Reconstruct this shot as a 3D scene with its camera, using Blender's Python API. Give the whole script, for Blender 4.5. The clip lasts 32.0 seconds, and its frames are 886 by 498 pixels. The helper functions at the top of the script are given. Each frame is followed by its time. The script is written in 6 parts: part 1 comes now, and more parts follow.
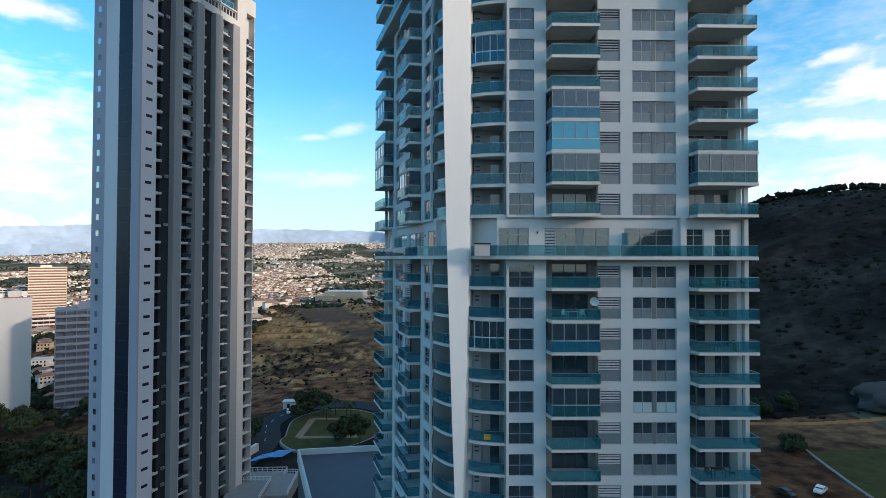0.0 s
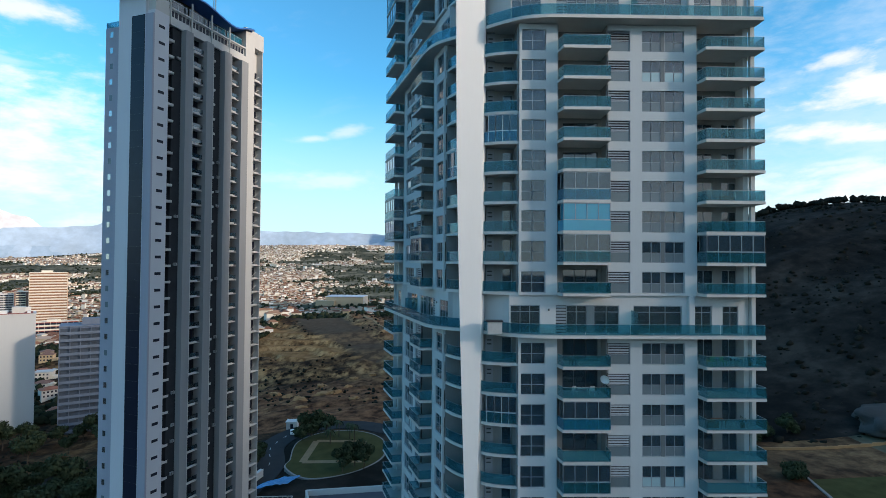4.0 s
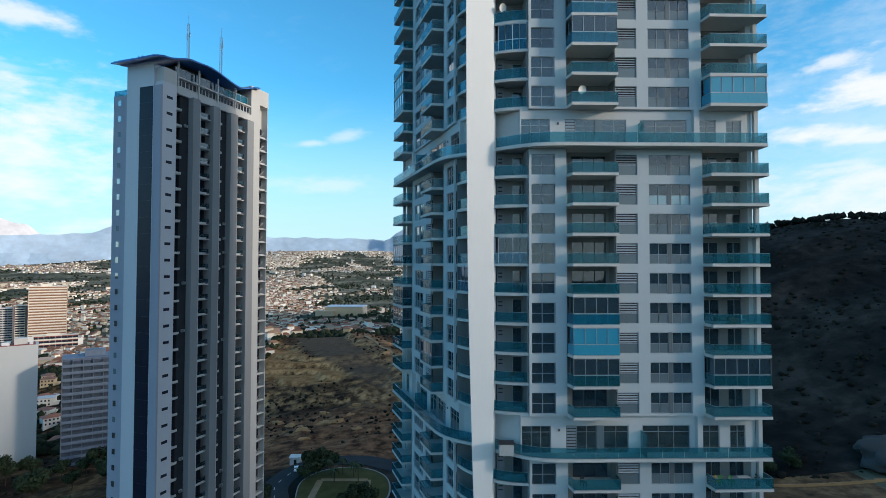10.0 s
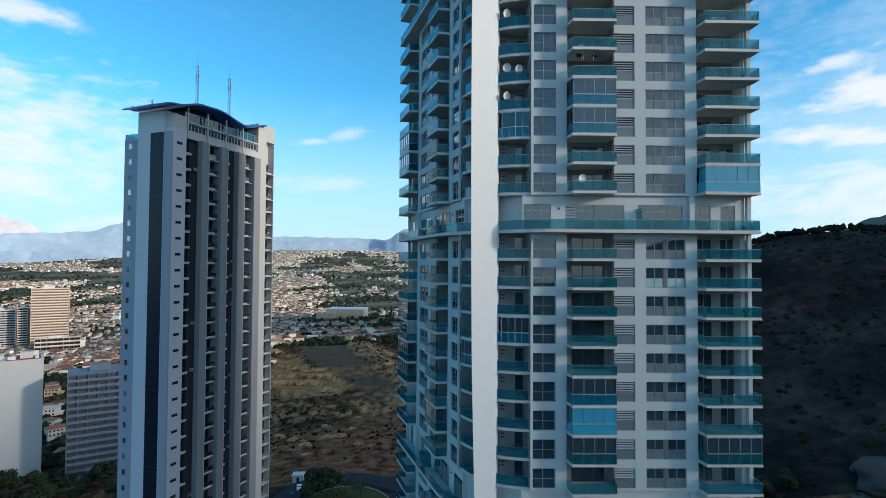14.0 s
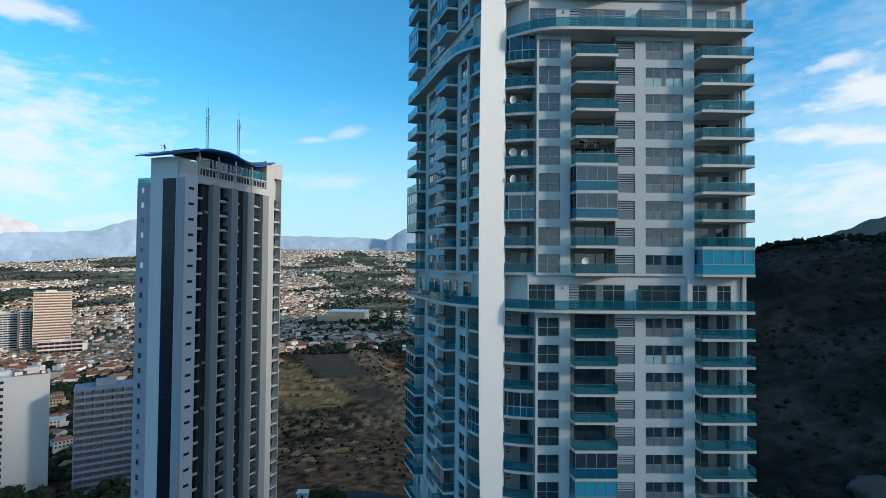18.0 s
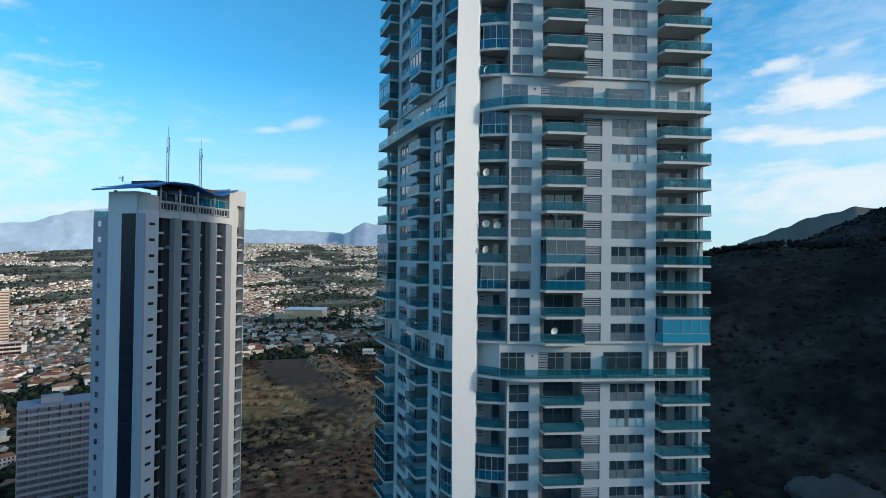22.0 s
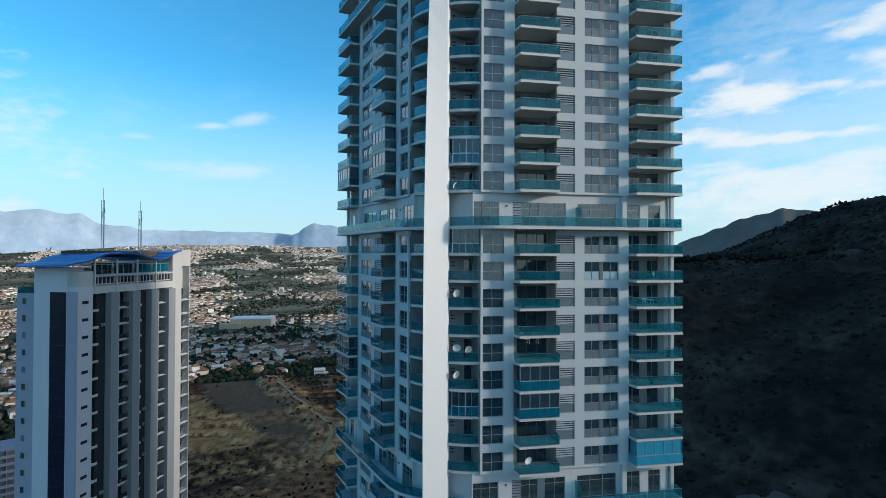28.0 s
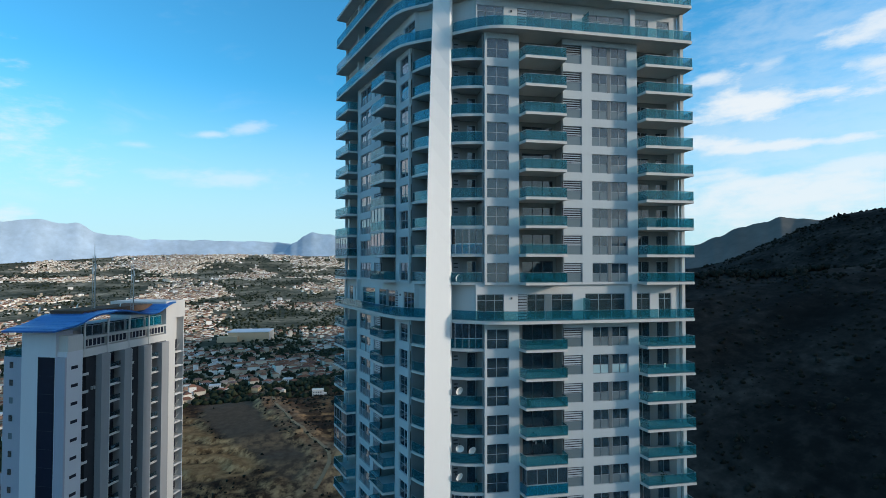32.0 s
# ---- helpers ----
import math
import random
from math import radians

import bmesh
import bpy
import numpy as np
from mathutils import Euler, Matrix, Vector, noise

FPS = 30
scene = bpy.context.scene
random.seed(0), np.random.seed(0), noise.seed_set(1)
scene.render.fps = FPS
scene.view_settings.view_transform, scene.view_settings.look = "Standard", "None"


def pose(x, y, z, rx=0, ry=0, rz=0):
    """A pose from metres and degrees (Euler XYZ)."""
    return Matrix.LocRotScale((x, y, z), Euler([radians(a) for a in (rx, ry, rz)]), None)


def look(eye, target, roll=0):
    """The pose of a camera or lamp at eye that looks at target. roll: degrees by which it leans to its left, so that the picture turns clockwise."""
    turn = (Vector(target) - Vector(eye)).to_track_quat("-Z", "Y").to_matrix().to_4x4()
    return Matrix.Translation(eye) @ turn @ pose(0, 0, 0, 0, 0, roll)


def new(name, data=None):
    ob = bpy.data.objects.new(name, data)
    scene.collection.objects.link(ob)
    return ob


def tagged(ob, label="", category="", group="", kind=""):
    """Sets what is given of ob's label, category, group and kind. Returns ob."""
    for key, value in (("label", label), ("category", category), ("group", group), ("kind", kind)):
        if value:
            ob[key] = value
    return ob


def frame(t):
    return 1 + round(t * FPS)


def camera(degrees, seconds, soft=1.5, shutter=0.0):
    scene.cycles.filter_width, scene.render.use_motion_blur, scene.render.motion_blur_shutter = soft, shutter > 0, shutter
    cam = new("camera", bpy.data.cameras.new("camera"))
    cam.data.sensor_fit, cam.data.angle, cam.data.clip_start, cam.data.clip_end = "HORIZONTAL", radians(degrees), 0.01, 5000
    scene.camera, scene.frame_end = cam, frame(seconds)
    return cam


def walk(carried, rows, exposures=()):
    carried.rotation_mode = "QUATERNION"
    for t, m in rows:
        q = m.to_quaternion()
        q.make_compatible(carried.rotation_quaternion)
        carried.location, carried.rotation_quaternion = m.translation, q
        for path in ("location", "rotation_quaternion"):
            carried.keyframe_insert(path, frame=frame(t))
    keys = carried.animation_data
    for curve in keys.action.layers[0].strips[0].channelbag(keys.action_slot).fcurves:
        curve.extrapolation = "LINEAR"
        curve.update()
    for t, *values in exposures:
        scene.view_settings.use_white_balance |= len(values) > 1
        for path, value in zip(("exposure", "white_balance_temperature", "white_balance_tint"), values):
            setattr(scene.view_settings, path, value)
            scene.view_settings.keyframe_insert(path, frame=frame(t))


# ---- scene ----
cam = camera(79.3, 32.0, 0.65)
PATH = [
    (0, (1.478, 0.469, 45.301), (1.602, 2.465, 45.337), 0.2),
    (0.5, (1.201, 0.31, 46.154), (1.326, 2.306, 46.191), 0.3),
    (1, (1.047, 0.277, 46.929), (1.172, 2.273, 46.97), 0.4),
    (1.5, (0.916, 0.133, 47.931), (1.042, 2.129, 47.969), 0.4),
    (2, (0.835, 0.019, 48.777), (0.961, 2.015, 48.817), 0.4),
    (2.5, (0.654, -0.106, 49.687), (0.78, 1.89, 49.728), 0.4),
    (3, (0.43, -0.201, 50.545), (0.556, 1.794, 50.589), 0.4),
    (3.5, (0.218, -0.411, 51.615), (0.343, 1.585, 51.658), 0.4),
    (5.5, (-0.32, -1.032, 55.383), (-0.196, 0.964, 55.426), 0.4),
    (6, (-0.487, -1.228, 56.333), (-0.363, 0.768, 56.379), 0.3),
    (6.5, (-0.683, -1.481, 57.261), (-0.558, 0.514, 57.31), 0.4),
    (7, (-0.85, -1.772, 58.326), (-0.727, 0.223, 58.373), 0.3),
    (7.5, (-0.966, -2.009, 59.357), (-0.843, -0.013, 59.403), 0.4),
    (8, (-1.043, -2.283, 60.392), (-0.918, -0.287, 60.438), 0.3),
    (8.5, (-1.118, -2.563, 61.281), (-0.997, -0.567, 61.325), 0.2),
    (9, (-1.187, -2.542, 62.261), (-1.066, -0.547, 62.312), 0.1),
    (9.5, (-1.245, -2.133, 63.363), (-1.122, -0.137, 63.416), 0.1),
    (10, (-1.375, -1.761, 64.486), (-1.246, 0.234, 64.543), 0.1),
    (10.5, (-1.38, -1.868, 65.438), (-1.254, 0.128, 65.489), 0.1),
    (11, (-1.402, -2.098, 66.478), (-1.275, -0.103, 66.528), 0.2),
    (11.5, (-1.501, -2.452, 67.634), (-1.375, -0.457, 67.683), 0.2),
    (12, (-1.557, -2.815, 68.737), (-1.43, -0.82, 68.786), 0.2),
    (12.5, (-1.678, -3.22, 69.857), (-1.551, -1.224, 69.905), 0.2),
    (13, (-1.8, -3.659, 70.892), (-1.673, -1.663, 70.944), 0.2),
    (13.5, (-1.935, -3.95, 71.991), (-1.809, -1.955, 72.044), 0.3),
    (14, (-2.033, -4.239, 72.98), (-1.907, -2.243, 73.033), 0.4),
    (14.5, (-2.151, -4.67, 74.113), (-2.025, -2.674, 74.165), 0.3),
    (16.5, (-2.689, -6.057, 78.456), (-2.562, -4.062, 78.506), 0.5),
    (17, (-2.868, -6.341, 79.559), (-2.742, -4.345, 79.61), 0.5),
    (17.5, (-3.045, -6.617, 80.599), (-2.92, -4.622, 80.648), 0.5),
    (18, (-3.225, -7.022, 81.688), (-3.1, -5.027, 81.736), 0.5),
    (18.5, (-3.421, -7.311, 82.727), (-3.298, -5.315, 82.775), 0.6),
    (19, (-3.638, -7.627, 83.871), (-3.363, -5.646, 83.92), 0.7),
    (19.5, (-3.879, -7.812, 84.951), (-3.597, -5.832, 84.996), 0.7),
    (20, (-4.081, -8.079, 86.157), (-3.799, -6.1, 86.2), 0.7),
    (20.5, (-4.389, -8.32, 87.36), (-4.108, -6.34, 87.403), 0.6),
    (21, (-4.734, -8.383, 88.404), (-4.456, -6.403, 88.445), 0.7),
    (21.5, (-5.043, -8.43, 89.336), (-4.764, -6.449, 89.369), 0.8),
    (22, (-5.236, -8.348, 90.33), (-4.957, -6.367, 90.355), 0.7),
    (22.5, (-5.47, -8.247, 91.401), (-5.19, -6.267, 91.427), 0.7),
    (23, (-5.599, -8.013, 92.528), (-5.319, -6.033, 92.551), 0.5),
    (23.5, (-5.741, -7.844, 93.755), (-5.461, -5.864, 93.779), 0.4),
    (24, (-5.836, -7.67, 94.932), (-5.454, -5.707, 94.954), 0.4),
    (24.5, (-5.896, -7.511, 96.055), (-5.362, -5.584, 96.077), 0.5),
    (25, (-6.034, -7.222, 97.13), (-5.331, -5.35, 97.15), 0.6),
    (25.5, (-6.317, -6.971, 98.422), (-5.603, -5.103, 98.437), 0.7),
    (26, (-6.511, -6.57, 99.606), (-6.038, -4.626, 99.62), 0.5),
    (26.5, (-6.535, -6.012, 100.808), (-6.086, -4.063, 100.826), 0.5),
    (28.5, (-6.839, -4.492, 105.483), (-6.375, -2.547, 105.511), 0.1),
    (29, (-6.75, -4.136, 106.602), (-6.287, -2.191, 106.638), -0.1),
    (29.5, (-6.702, -3.991, 107.824), (-6.238, -2.046, 107.863), -0.1),
    (30, (-6.627, -3.701, 109.065), (-6.163, -1.756, 109.102), -0.2),
    (30.5, (-6.555, -3.452, 110.175), (-6.089, -1.507, 110.213), -0.1),
    (31, (-6.472, -3.021, 111.382), (-6.007, -1.076, 111.426), -0.0),
    (31.5, (-6.474, -2.537, 112.67), (-6.011, -0.592, 112.717), -0.0),
    (32, (-6.59, -2.372, 113.661), (-6.126, -0.427, 113.712), 0.1),
]
walk(cam, [(t, look(eye, target, roll)) for t, eye, target, roll in PATH], [(0.0, 1.05, 7250, 18), (6.0, 0.88, 6900, 14), (13.0, 0.76, 6600, 11), (19.0, 0.67, 6450, 10), (32.0, 0.65, 6450, 10)])

# ---- light ----
SUN_EL, SUN_AZ = 15.0, 116.0     # degrees above the horizon, and clockwise from +y
world = bpy.data.worlds.new("world")
scene.world = world
world.use_nodes = True
wn, wl = world.node_tree.nodes, world.node_tree.links
sky = wn.new("ShaderNodeTexSky")
sky.sky_type, sky.sun_disc = 'NISHITA', False
sky.sun_elevation, sky.sun_rotation = radians(SUN_EL), radians(SUN_AZ)
sky.air_density, sky.dust_density, sky.ozone_density = 1.0, 0.2, 3.0


def wmath(op, a, b=None, c=None):
    n = wn.new("ShaderNodeMath")
    n.operation = op
    for i, v in enumerate((a, b, c)):
        if v is None:
            continue
        if isinstance(v, (int, float)):
            n.inputs[i].default_value = v
        else:
            wl.new(v, n.inputs[i])
    return n.outputs[0]


def wstep(v, lo, hi):
    n = wn.new("ShaderNodeMapRange")
    n.interpolation_type = 'SMOOTHSTEP'
    wl.new(v, n.inputs[0])
    n.inputs[1].default_value, n.inputs[2].default_value = lo, hi
    return n.outputs[0]


geo = wn.new("ShaderNodeTexCoord")
sep = wn.new("ShaderNodeSeparateXYZ")
wl.new(geo.outputs["Generated"], sep.inputs[0])
dx, dy, dz = sep.outputs
flat_len = wmath('SQRT', wmath('ADD', wmath('MULTIPLY', dx, dx), wmath('MULTIPLY', dy, dy)))
elev = wmath('ARCTAN2', dz, flat_len)                      # radians
azim = wmath('ARCTAN2', dx, dy)                            # radians, clockwise from +y
# thin high cloud, stretched along the horizon
comb = wn.new("ShaderNodeCombineXYZ")
wl.new(wmath('MULTIPLY', azim, 5.0), comb.inputs[0])
wl.new(wmath('ADD', wmath('MULTIPLY', elev, 13.0), wmath('MULTIPLY', azim, -0.5)), comb.inputs[1])
puff = wn.new("ShaderNodeTexNoise")
puff.inputs["Scale"].default_value, puff.inputs["Detail"].default_value, puff.inputs["Roughness"].default_value = 1.1, 9, 0.56
puff.inputs["Distortion"].default_value = 0.5
wl.new(comb.outputs[0], puff.inputs[0])
shred = wn.new("ShaderNodeTexNoise")
shred.inputs["Scale"].default_value, shred.inputs["Detail"].default_value, shred.inputs["Roughness"].default_value = 4.2, 8, 0.6
wl.new(comb.outputs[0], shred.inputs[0])
wisps = wstep(puff.outputs[0], 0.56, 0.74)
band = wmath('MULTIPLY', wstep(elev, 0.02, 0.12), wmath('SUBTRACT', 1.0, wstep(elev, 0.34, 0.5)))
side = wmath('ADD', wmath('MULTIPLY', wstep(azim, 0.30, 0.55), 0.16), 0.10)
wisps = wmath('MULTIPLY', wmath('MULTIPLY', wisps, band), side)


def cloud(az, el, w, h, tilt=0.0, thick=0.8):
    """A long soft bank of cloud round one bearing, in degrees."""
    a = wmath('SUBTRACT', azim, radians(az))
    e = wmath('SUBTRACT', wmath('SUBTRACT', elev, radians(el)), wmath('MULTIPLY', a, tilt))
    a, e = wmath('DIVIDE', a, radians(w)), wmath('DIVIDE', e, radians(h))
    r = wmath('SQRT', wmath('ADD', wmath('MULTIPLY', a, a), wmath('MULTIPLY', e, e)))
    r = wmath('ADD', r, wmath('MULTIPLY', wmath('SUBTRACT', puff.outputs[0], 0.5), 3.4))
    r = wmath('ADD', r, wmath('MULTIPLY', wmath('SUBTRACT', shred.outputs[0], 0.5), 2.2))
    return wmath('MULTIPLY', wmath('SUBTRACT', 1.0, wstep(r, 0.0, 1.7)), thick)


for spec in ((40.2, 17.3, 2.7, 0.75, 0.16, 0.8), (45.0, 17.8, 1.8, 0.5, 0.15, 0.55), (44.5, 14.4, 7.0, 1.25, 0.0, 0.95), (38.0, 11.3, 4.2, 0.8, -0.06, 0.9), (46.0, 10.6, 8.0, 0.45, 0.0, 0.85),
             (40.5, 8.7, 2.6, 0.35, 0.05, 0.5), (46.0, 5.8, 13.0, 2.6, 0.0, 0.8), (52.3, 8.4, 6.0, 0.8, 0.06, 0.7), (52.5, 19.0, 3.6, 1.0, 0.15, 0.85), (52.5, 16.4, 2.6, 0.7, 0.0, 0.8), (60.0, 17.0, 8.0, 2.2, 0.1, 0.8),
             (-6.9, 13.2, 1.9, 0.5, 0.22, 0.45), (-10.2, 12.4, 1.9, 0.32, 0.08, 0.5), (-8.7, 8.3, 5.0, 0.7, 0.0, 0.4), (-16.6, 10.8, 1.3, 0.3, 0.0, 0.35), (-35.0, 20.3, 3.4, 0.8, -0.05, 0.8), (-36.5, 16.0, 2.6, 0.35, 0.0, 0.35),
             (-45.0, 9.0, 15.0, 6.0, 0.0, 0.9), (50.0, 13.0, 17.0, 10.0, 0.0, 0.3), (80.0, 20.0, 14.0, 4.0, 0.0, 0.8)):
    wisps = wmath('MAXIMUM', wisps, cloud(*spec))
low = wmath('MULTIPLY', wmath('SUBTRACT', 1.0, wstep(elev, 0.02, 0.33)), 0.85)          # pale haze above the horizon
sunward = wn.new("ShaderNodeVectorMath")                    # thin cloud glows towards the sun
sunward.operation = 'DOT_PRODUCT'
wl.new(geo.outputs["Generated"], sunward.inputs[0])
sunward.inputs[1].default_value = (math.sin(radians(SUN_AZ)) * math.cos(radians(SUN_EL)), math.cos(radians(SUN_AZ)) * math.cos(radians(SUN_EL)), math.sin(radians(SUN_EL)))
right = wmath('MULTIPLY', wstep(sunward.outputs["Value"], 0.35, 1.0), 0.95)
veil = wmath('MAXIMUM', wisps, right)
tint = wn.new("ShaderNodeMix")
tint.data_type, tint.blend_type = 'RGBA', 'MULTIPLY'
tint.inputs[0].default_value = 1.0
wl.new(sky.outputs[0], tint.inputs[6])
tint.inputs[7].default_value = (0.42, 1.25, 1.42, 1)
mixc = wn.new("ShaderNodeMix")
mixc.data_type = 'RGBA'
wl.new(veil, mixc.inputs[0])
hazy = wn.new("ShaderNodeMix")
hazy.data_type = 'RGBA'
wl.new(low, hazy.inputs[0])
wl.new(tint.outputs[2], hazy.inputs[6])
hazy.inputs[7].default_value = (3.3, 4.5, 5.2, 1)
wl.new(hazy.outputs[2], mixc.inputs[6])
mixc.inputs[7].default_value = (5.0, 5.3, 5.5, 1)
wl.new(mixc.outputs[2], wn["Background"].inputs[0])
wn["Background"].inputs[1].default_value = 0.11
sun = new("sun", bpy.data.lights.new("sun", 'SUN'))
sun.data.energy, sun.data.angle, sun.data.color = 1.9, radians(5.0), (1.0, 0.89, 0.76)
sun.matrix_world = look((0, 0, 0), (-math.sin(radians(SUN_AZ)), -math.cos(radians(SUN_AZ)), -math.tan(radians(SUN_EL))))

# ---- materials ----


def material(name, color, rough=0.7, metal=0.0, vary=0.12, scale=0.6, fine=9.0, bump=0.0, stain=None, spread=0.0, streak=False):
    """A painted or mineral surface: colour varied at two scales, optional stains and a random shift from piece to piece."""
    m = bpy.data.materials.new(name)
    m.use_nodes = True
    n, l = m.node_tree.nodes, m.node_tree.links
    p = n["Principled BSDF"]
    p.inputs["Roughness"].default_value, p.inputs["Metallic"].default_value = rough, metal
    tc = n.new("ShaderNodeNewGeometry")
    src = tc.outputs["Position"]
    if streak:
        mp = n.new("ShaderNodeMapping")
        mp.inputs["Scale"].default_value = (1, 1, 0.12)
        l.new(src, mp.inputs[0])
        src = mp.outputs[0]
    big, small = n.new("ShaderNodeTexNoise"), n.new("ShaderNodeTexNoise")
    for t, s, d in ((big, scale, 5), (small, fine, 3)):
        t.inputs["Scale"].default_value, t.inputs["Detail"].default_value = s, d
        l.new(src, t.inputs[0])
    add = n.new("ShaderNodeMath")
    add.operation = 'MULTIPLY_ADD'
    l.new(small.outputs[0], add.inputs[0])
    add.inputs[1].default_value = 0.45
    l.new(big.outputs[0], add.inputs[2])
    last = add.outputs[0]
    if spread:
        oi = n.new("ShaderNodeObjectInfo")
        more = n.new("ShaderNodeMath")
        more.operation = 'MULTIPLY_ADD'
        l.new(oi.outputs["Random"], more.inputs[0])
        more.inputs[1].default_value = spread
        l.new(last, more.inputs[2])
        last = more.outputs[0]
    ramp = n.new("ShaderNodeValToRGB")
    e = ramp.color_ramp.elements
    e[0].position, e[1].position = 0.35, 1.0 + spread
    e[0].color = (*[c * (1 - vary) for c in color], 1)
    e[1].color = (*[min(1, c * (1 + vary)) for c in color], 1)
    if stain:
        s = ramp.color_ramp.elements.new(0.5)
        s.color = (*[min(1, c) for c in color], 1)
        e[0].color = (*stain, 1)
    l.new(last, ramp.inputs[0])
    l.new(ramp.outputs[0], p.inputs["Base Color"])
    if bump:
        b = n.new("ShaderNodeBump")
        b.inputs["Strength"].default_value, b.inputs["Distance"].default_value = bump, 0.02
        l.new(small.outputs[0], b.inputs["Height"])
        l.new(b.outputs[0], p.inputs["Normal"])
    return m


def glass(name, tint_rgb, gloss=1.0, haze=0.0, haze_rgb=(0.2, 0.4, 0.42), rough=0.02):
    """Clear or tinted sheet glass: see-through, with a mirror's gloss at grazing angles and an even film of diffuse
    colour.
    """
    m = bpy.data.materials.new(name)
    m.use_nodes = True
    n, l = m.node_tree.nodes, m.node_tree.links
    n.remove(n["Principled BSDF"])
    tr, gl, df = n.new("ShaderNodeBsdfTransparent"), n.new("ShaderNodeBsdfGlossy"), n.new("ShaderNodeBsdfDiffuse")
    tr.inputs[0].default_value, df.inputs[0].default_value = (*tint_rgb, 1), (*haze_rgb, 1)
    gl.inputs["Roughness"].default_value = rough
    fr = n.new("ShaderNodeFresnel")
    fr.inputs[0].default_value = 1.5
    k = n.new("ShaderNodeMath")
    k.operation = 'MULTIPLY'
    k.use_clamp = True
    k.inputs[1].default_value = gloss
    l.new(fr.outputs[0], k.inputs[0])
    a, b = n.new("ShaderNodeMixShader"), n.new("ShaderNodeMixShader")
    a.inputs[0].default_value = haze
    l.new(tr.outputs[0], a.inputs[1]), l.new(df.outputs[0], a.inputs[2])
    l.new(k.outputs[0], b.inputs[0]), l.new(a.outputs[0], b.inputs[1]), l.new(gl.outputs[0], b.inputs[2])
    l.new(b.outputs[0], n["Material Output"].inputs[0])
    return m


PAINT = material("white_paint", (0.57, 0.575, 0.565), 0.75, vary=0.06, scale=0.25, fine=6, stain=(0.46, 0.455, 0.43), streak=True)
FINPAINT = material("fin_paint", (0.85, 0.85, 0.83), 0.65, vary=0.04, scale=0.15, fine=5, stain=(0.70, 0.695, 0.67), streak=True)
TOWERWALL = material("tower_render", (0.51, 0.55, 0.56), 0.75, vary=0.07, scale=0.25, fine=6, stain=(0.41, 0.435, 0.44), streak=True)
# recess shade is put into the loggia walls' darker grey
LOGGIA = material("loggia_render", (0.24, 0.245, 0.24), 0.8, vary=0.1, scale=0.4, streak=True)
SLAB = material("slab_concrete", (0.58, 0.565, 0.53), 0.8, vary=0.12, scale=0.8, stain=(0.42, 0.40, 0.36))
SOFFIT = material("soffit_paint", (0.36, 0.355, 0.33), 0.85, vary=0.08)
# the dimness of the rooms is put into this dark colour
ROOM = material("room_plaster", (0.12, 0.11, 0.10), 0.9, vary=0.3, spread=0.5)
FRAME = material("white_aluminium", (0.33, 0.37, 0.40), 0.4, 0.3, vary=0.04)
GLAZEFRAME = material("pale_aluminium", (0.50, 0.54, 0.58), 0.4, 0.2, vary=0.04)
DARKFRAME = material("dark_aluminium", (0.06, 0.065, 0.07), 0.4, 0.5)
SHUTTER = material("roller_shutter", (0.28, 0.35, 0.40), 0.6, vary=0.08, spread=0.3)
FROST = material("frosted_panel", (0.145, 0.19, 0.21), 0.25, vary=0.08, spread=0.4)
CURTAIN = material("curtain_cloth", (0.42, 0.42, 0.40), 0.95, vary=0.2, fine=5, spread=0.5)
TEAL = glass("teal_glass", (0.48, 0.74, 0.79), 0.6, 0.18, (0.035, 0.33, 0.42))
PANE = glass("window_glass", (0.34, 0.44, 0.50), 2.2, 0.46, (0.055, 0.115, 0.160))
SKYPANE = glass("mirror_glass", (0.2, 0.25, 0.3), 9.0, 0.3, (0.3, 0.35, 0.4))
# the sky's reflection is painted into these panes as a diffuse cyan film
CYANPANE = glass("cyan_glass", (0.35, 0.75, 0.88), 1.4, 0.62, (0.06, 0.52, 0.74))
PALEPANEL = material("pale_panel", (0.36, 0.52, 0.55), 0.3, vary=0.06)
PANELGREY = material("grey_panel", (0.125, 0.15, 0.16), 0.5, vary=0.08, spread=0.15)
TERRACEPANE = glass("terrace_glass", (0.34, 0.46, 0.50), 3.0, 0.30, (0.11, 0.19, 0.22))
BLUEPANE = glass("blue_glass", (0.25, 0.52, 0.70), 1.3, 0.42, (0.01, 0.27, 0.43))
METAL = material("rail_steel", (0.45, 0.46, 0.47), 0.35, 0.8)
GREYPAINT = material("grey_render", (0.26, 0.275, 0.29), 0.85, vary=0.1, scale=0.3, streak=True)
# recess shade painted near-black into the grey tower's body and panels
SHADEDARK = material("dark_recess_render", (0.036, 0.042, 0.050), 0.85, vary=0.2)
BEIGE = material("beige_render", (0.53, 0.535, 0.525), 0.85, vary=0.08, scale=0.3, streak=True)
BLUEWHITE = material("pale_cladding", (0.60, 0.62, 0.66), 0.6, vary=0.05, scale=0.2, streak=True)
LILAC = material("lilac_render", (0.36, 0.38, 0.45), 0.8, vary=0.07, scale=0.2, streak=True)
CURTAINWALL = material("dark_curtain_wall", (0.012, 0.016, 0.030), 0.3, vary=0.3, spread=0.4)
CURTAINWALL.node_tree.nodes["Principled BSDF"].inputs["Specular IOR Level"].default_value = 0.22
BLUEROOF = material("blue_roof_sheet", (0.03, 0.14, 0.42), 0.35, 0.2, vary=0.15)
PLASTICW = material("white_plastic", (0.75, 0.75, 0.72), 0.5)
WOODF = material("brown_wood", (0.22, 0.10, 0.05), 0.6, vary=0.25)
BLACKISH = material("dark_cloth", (0.03, 0.03, 0.035), 0.9)
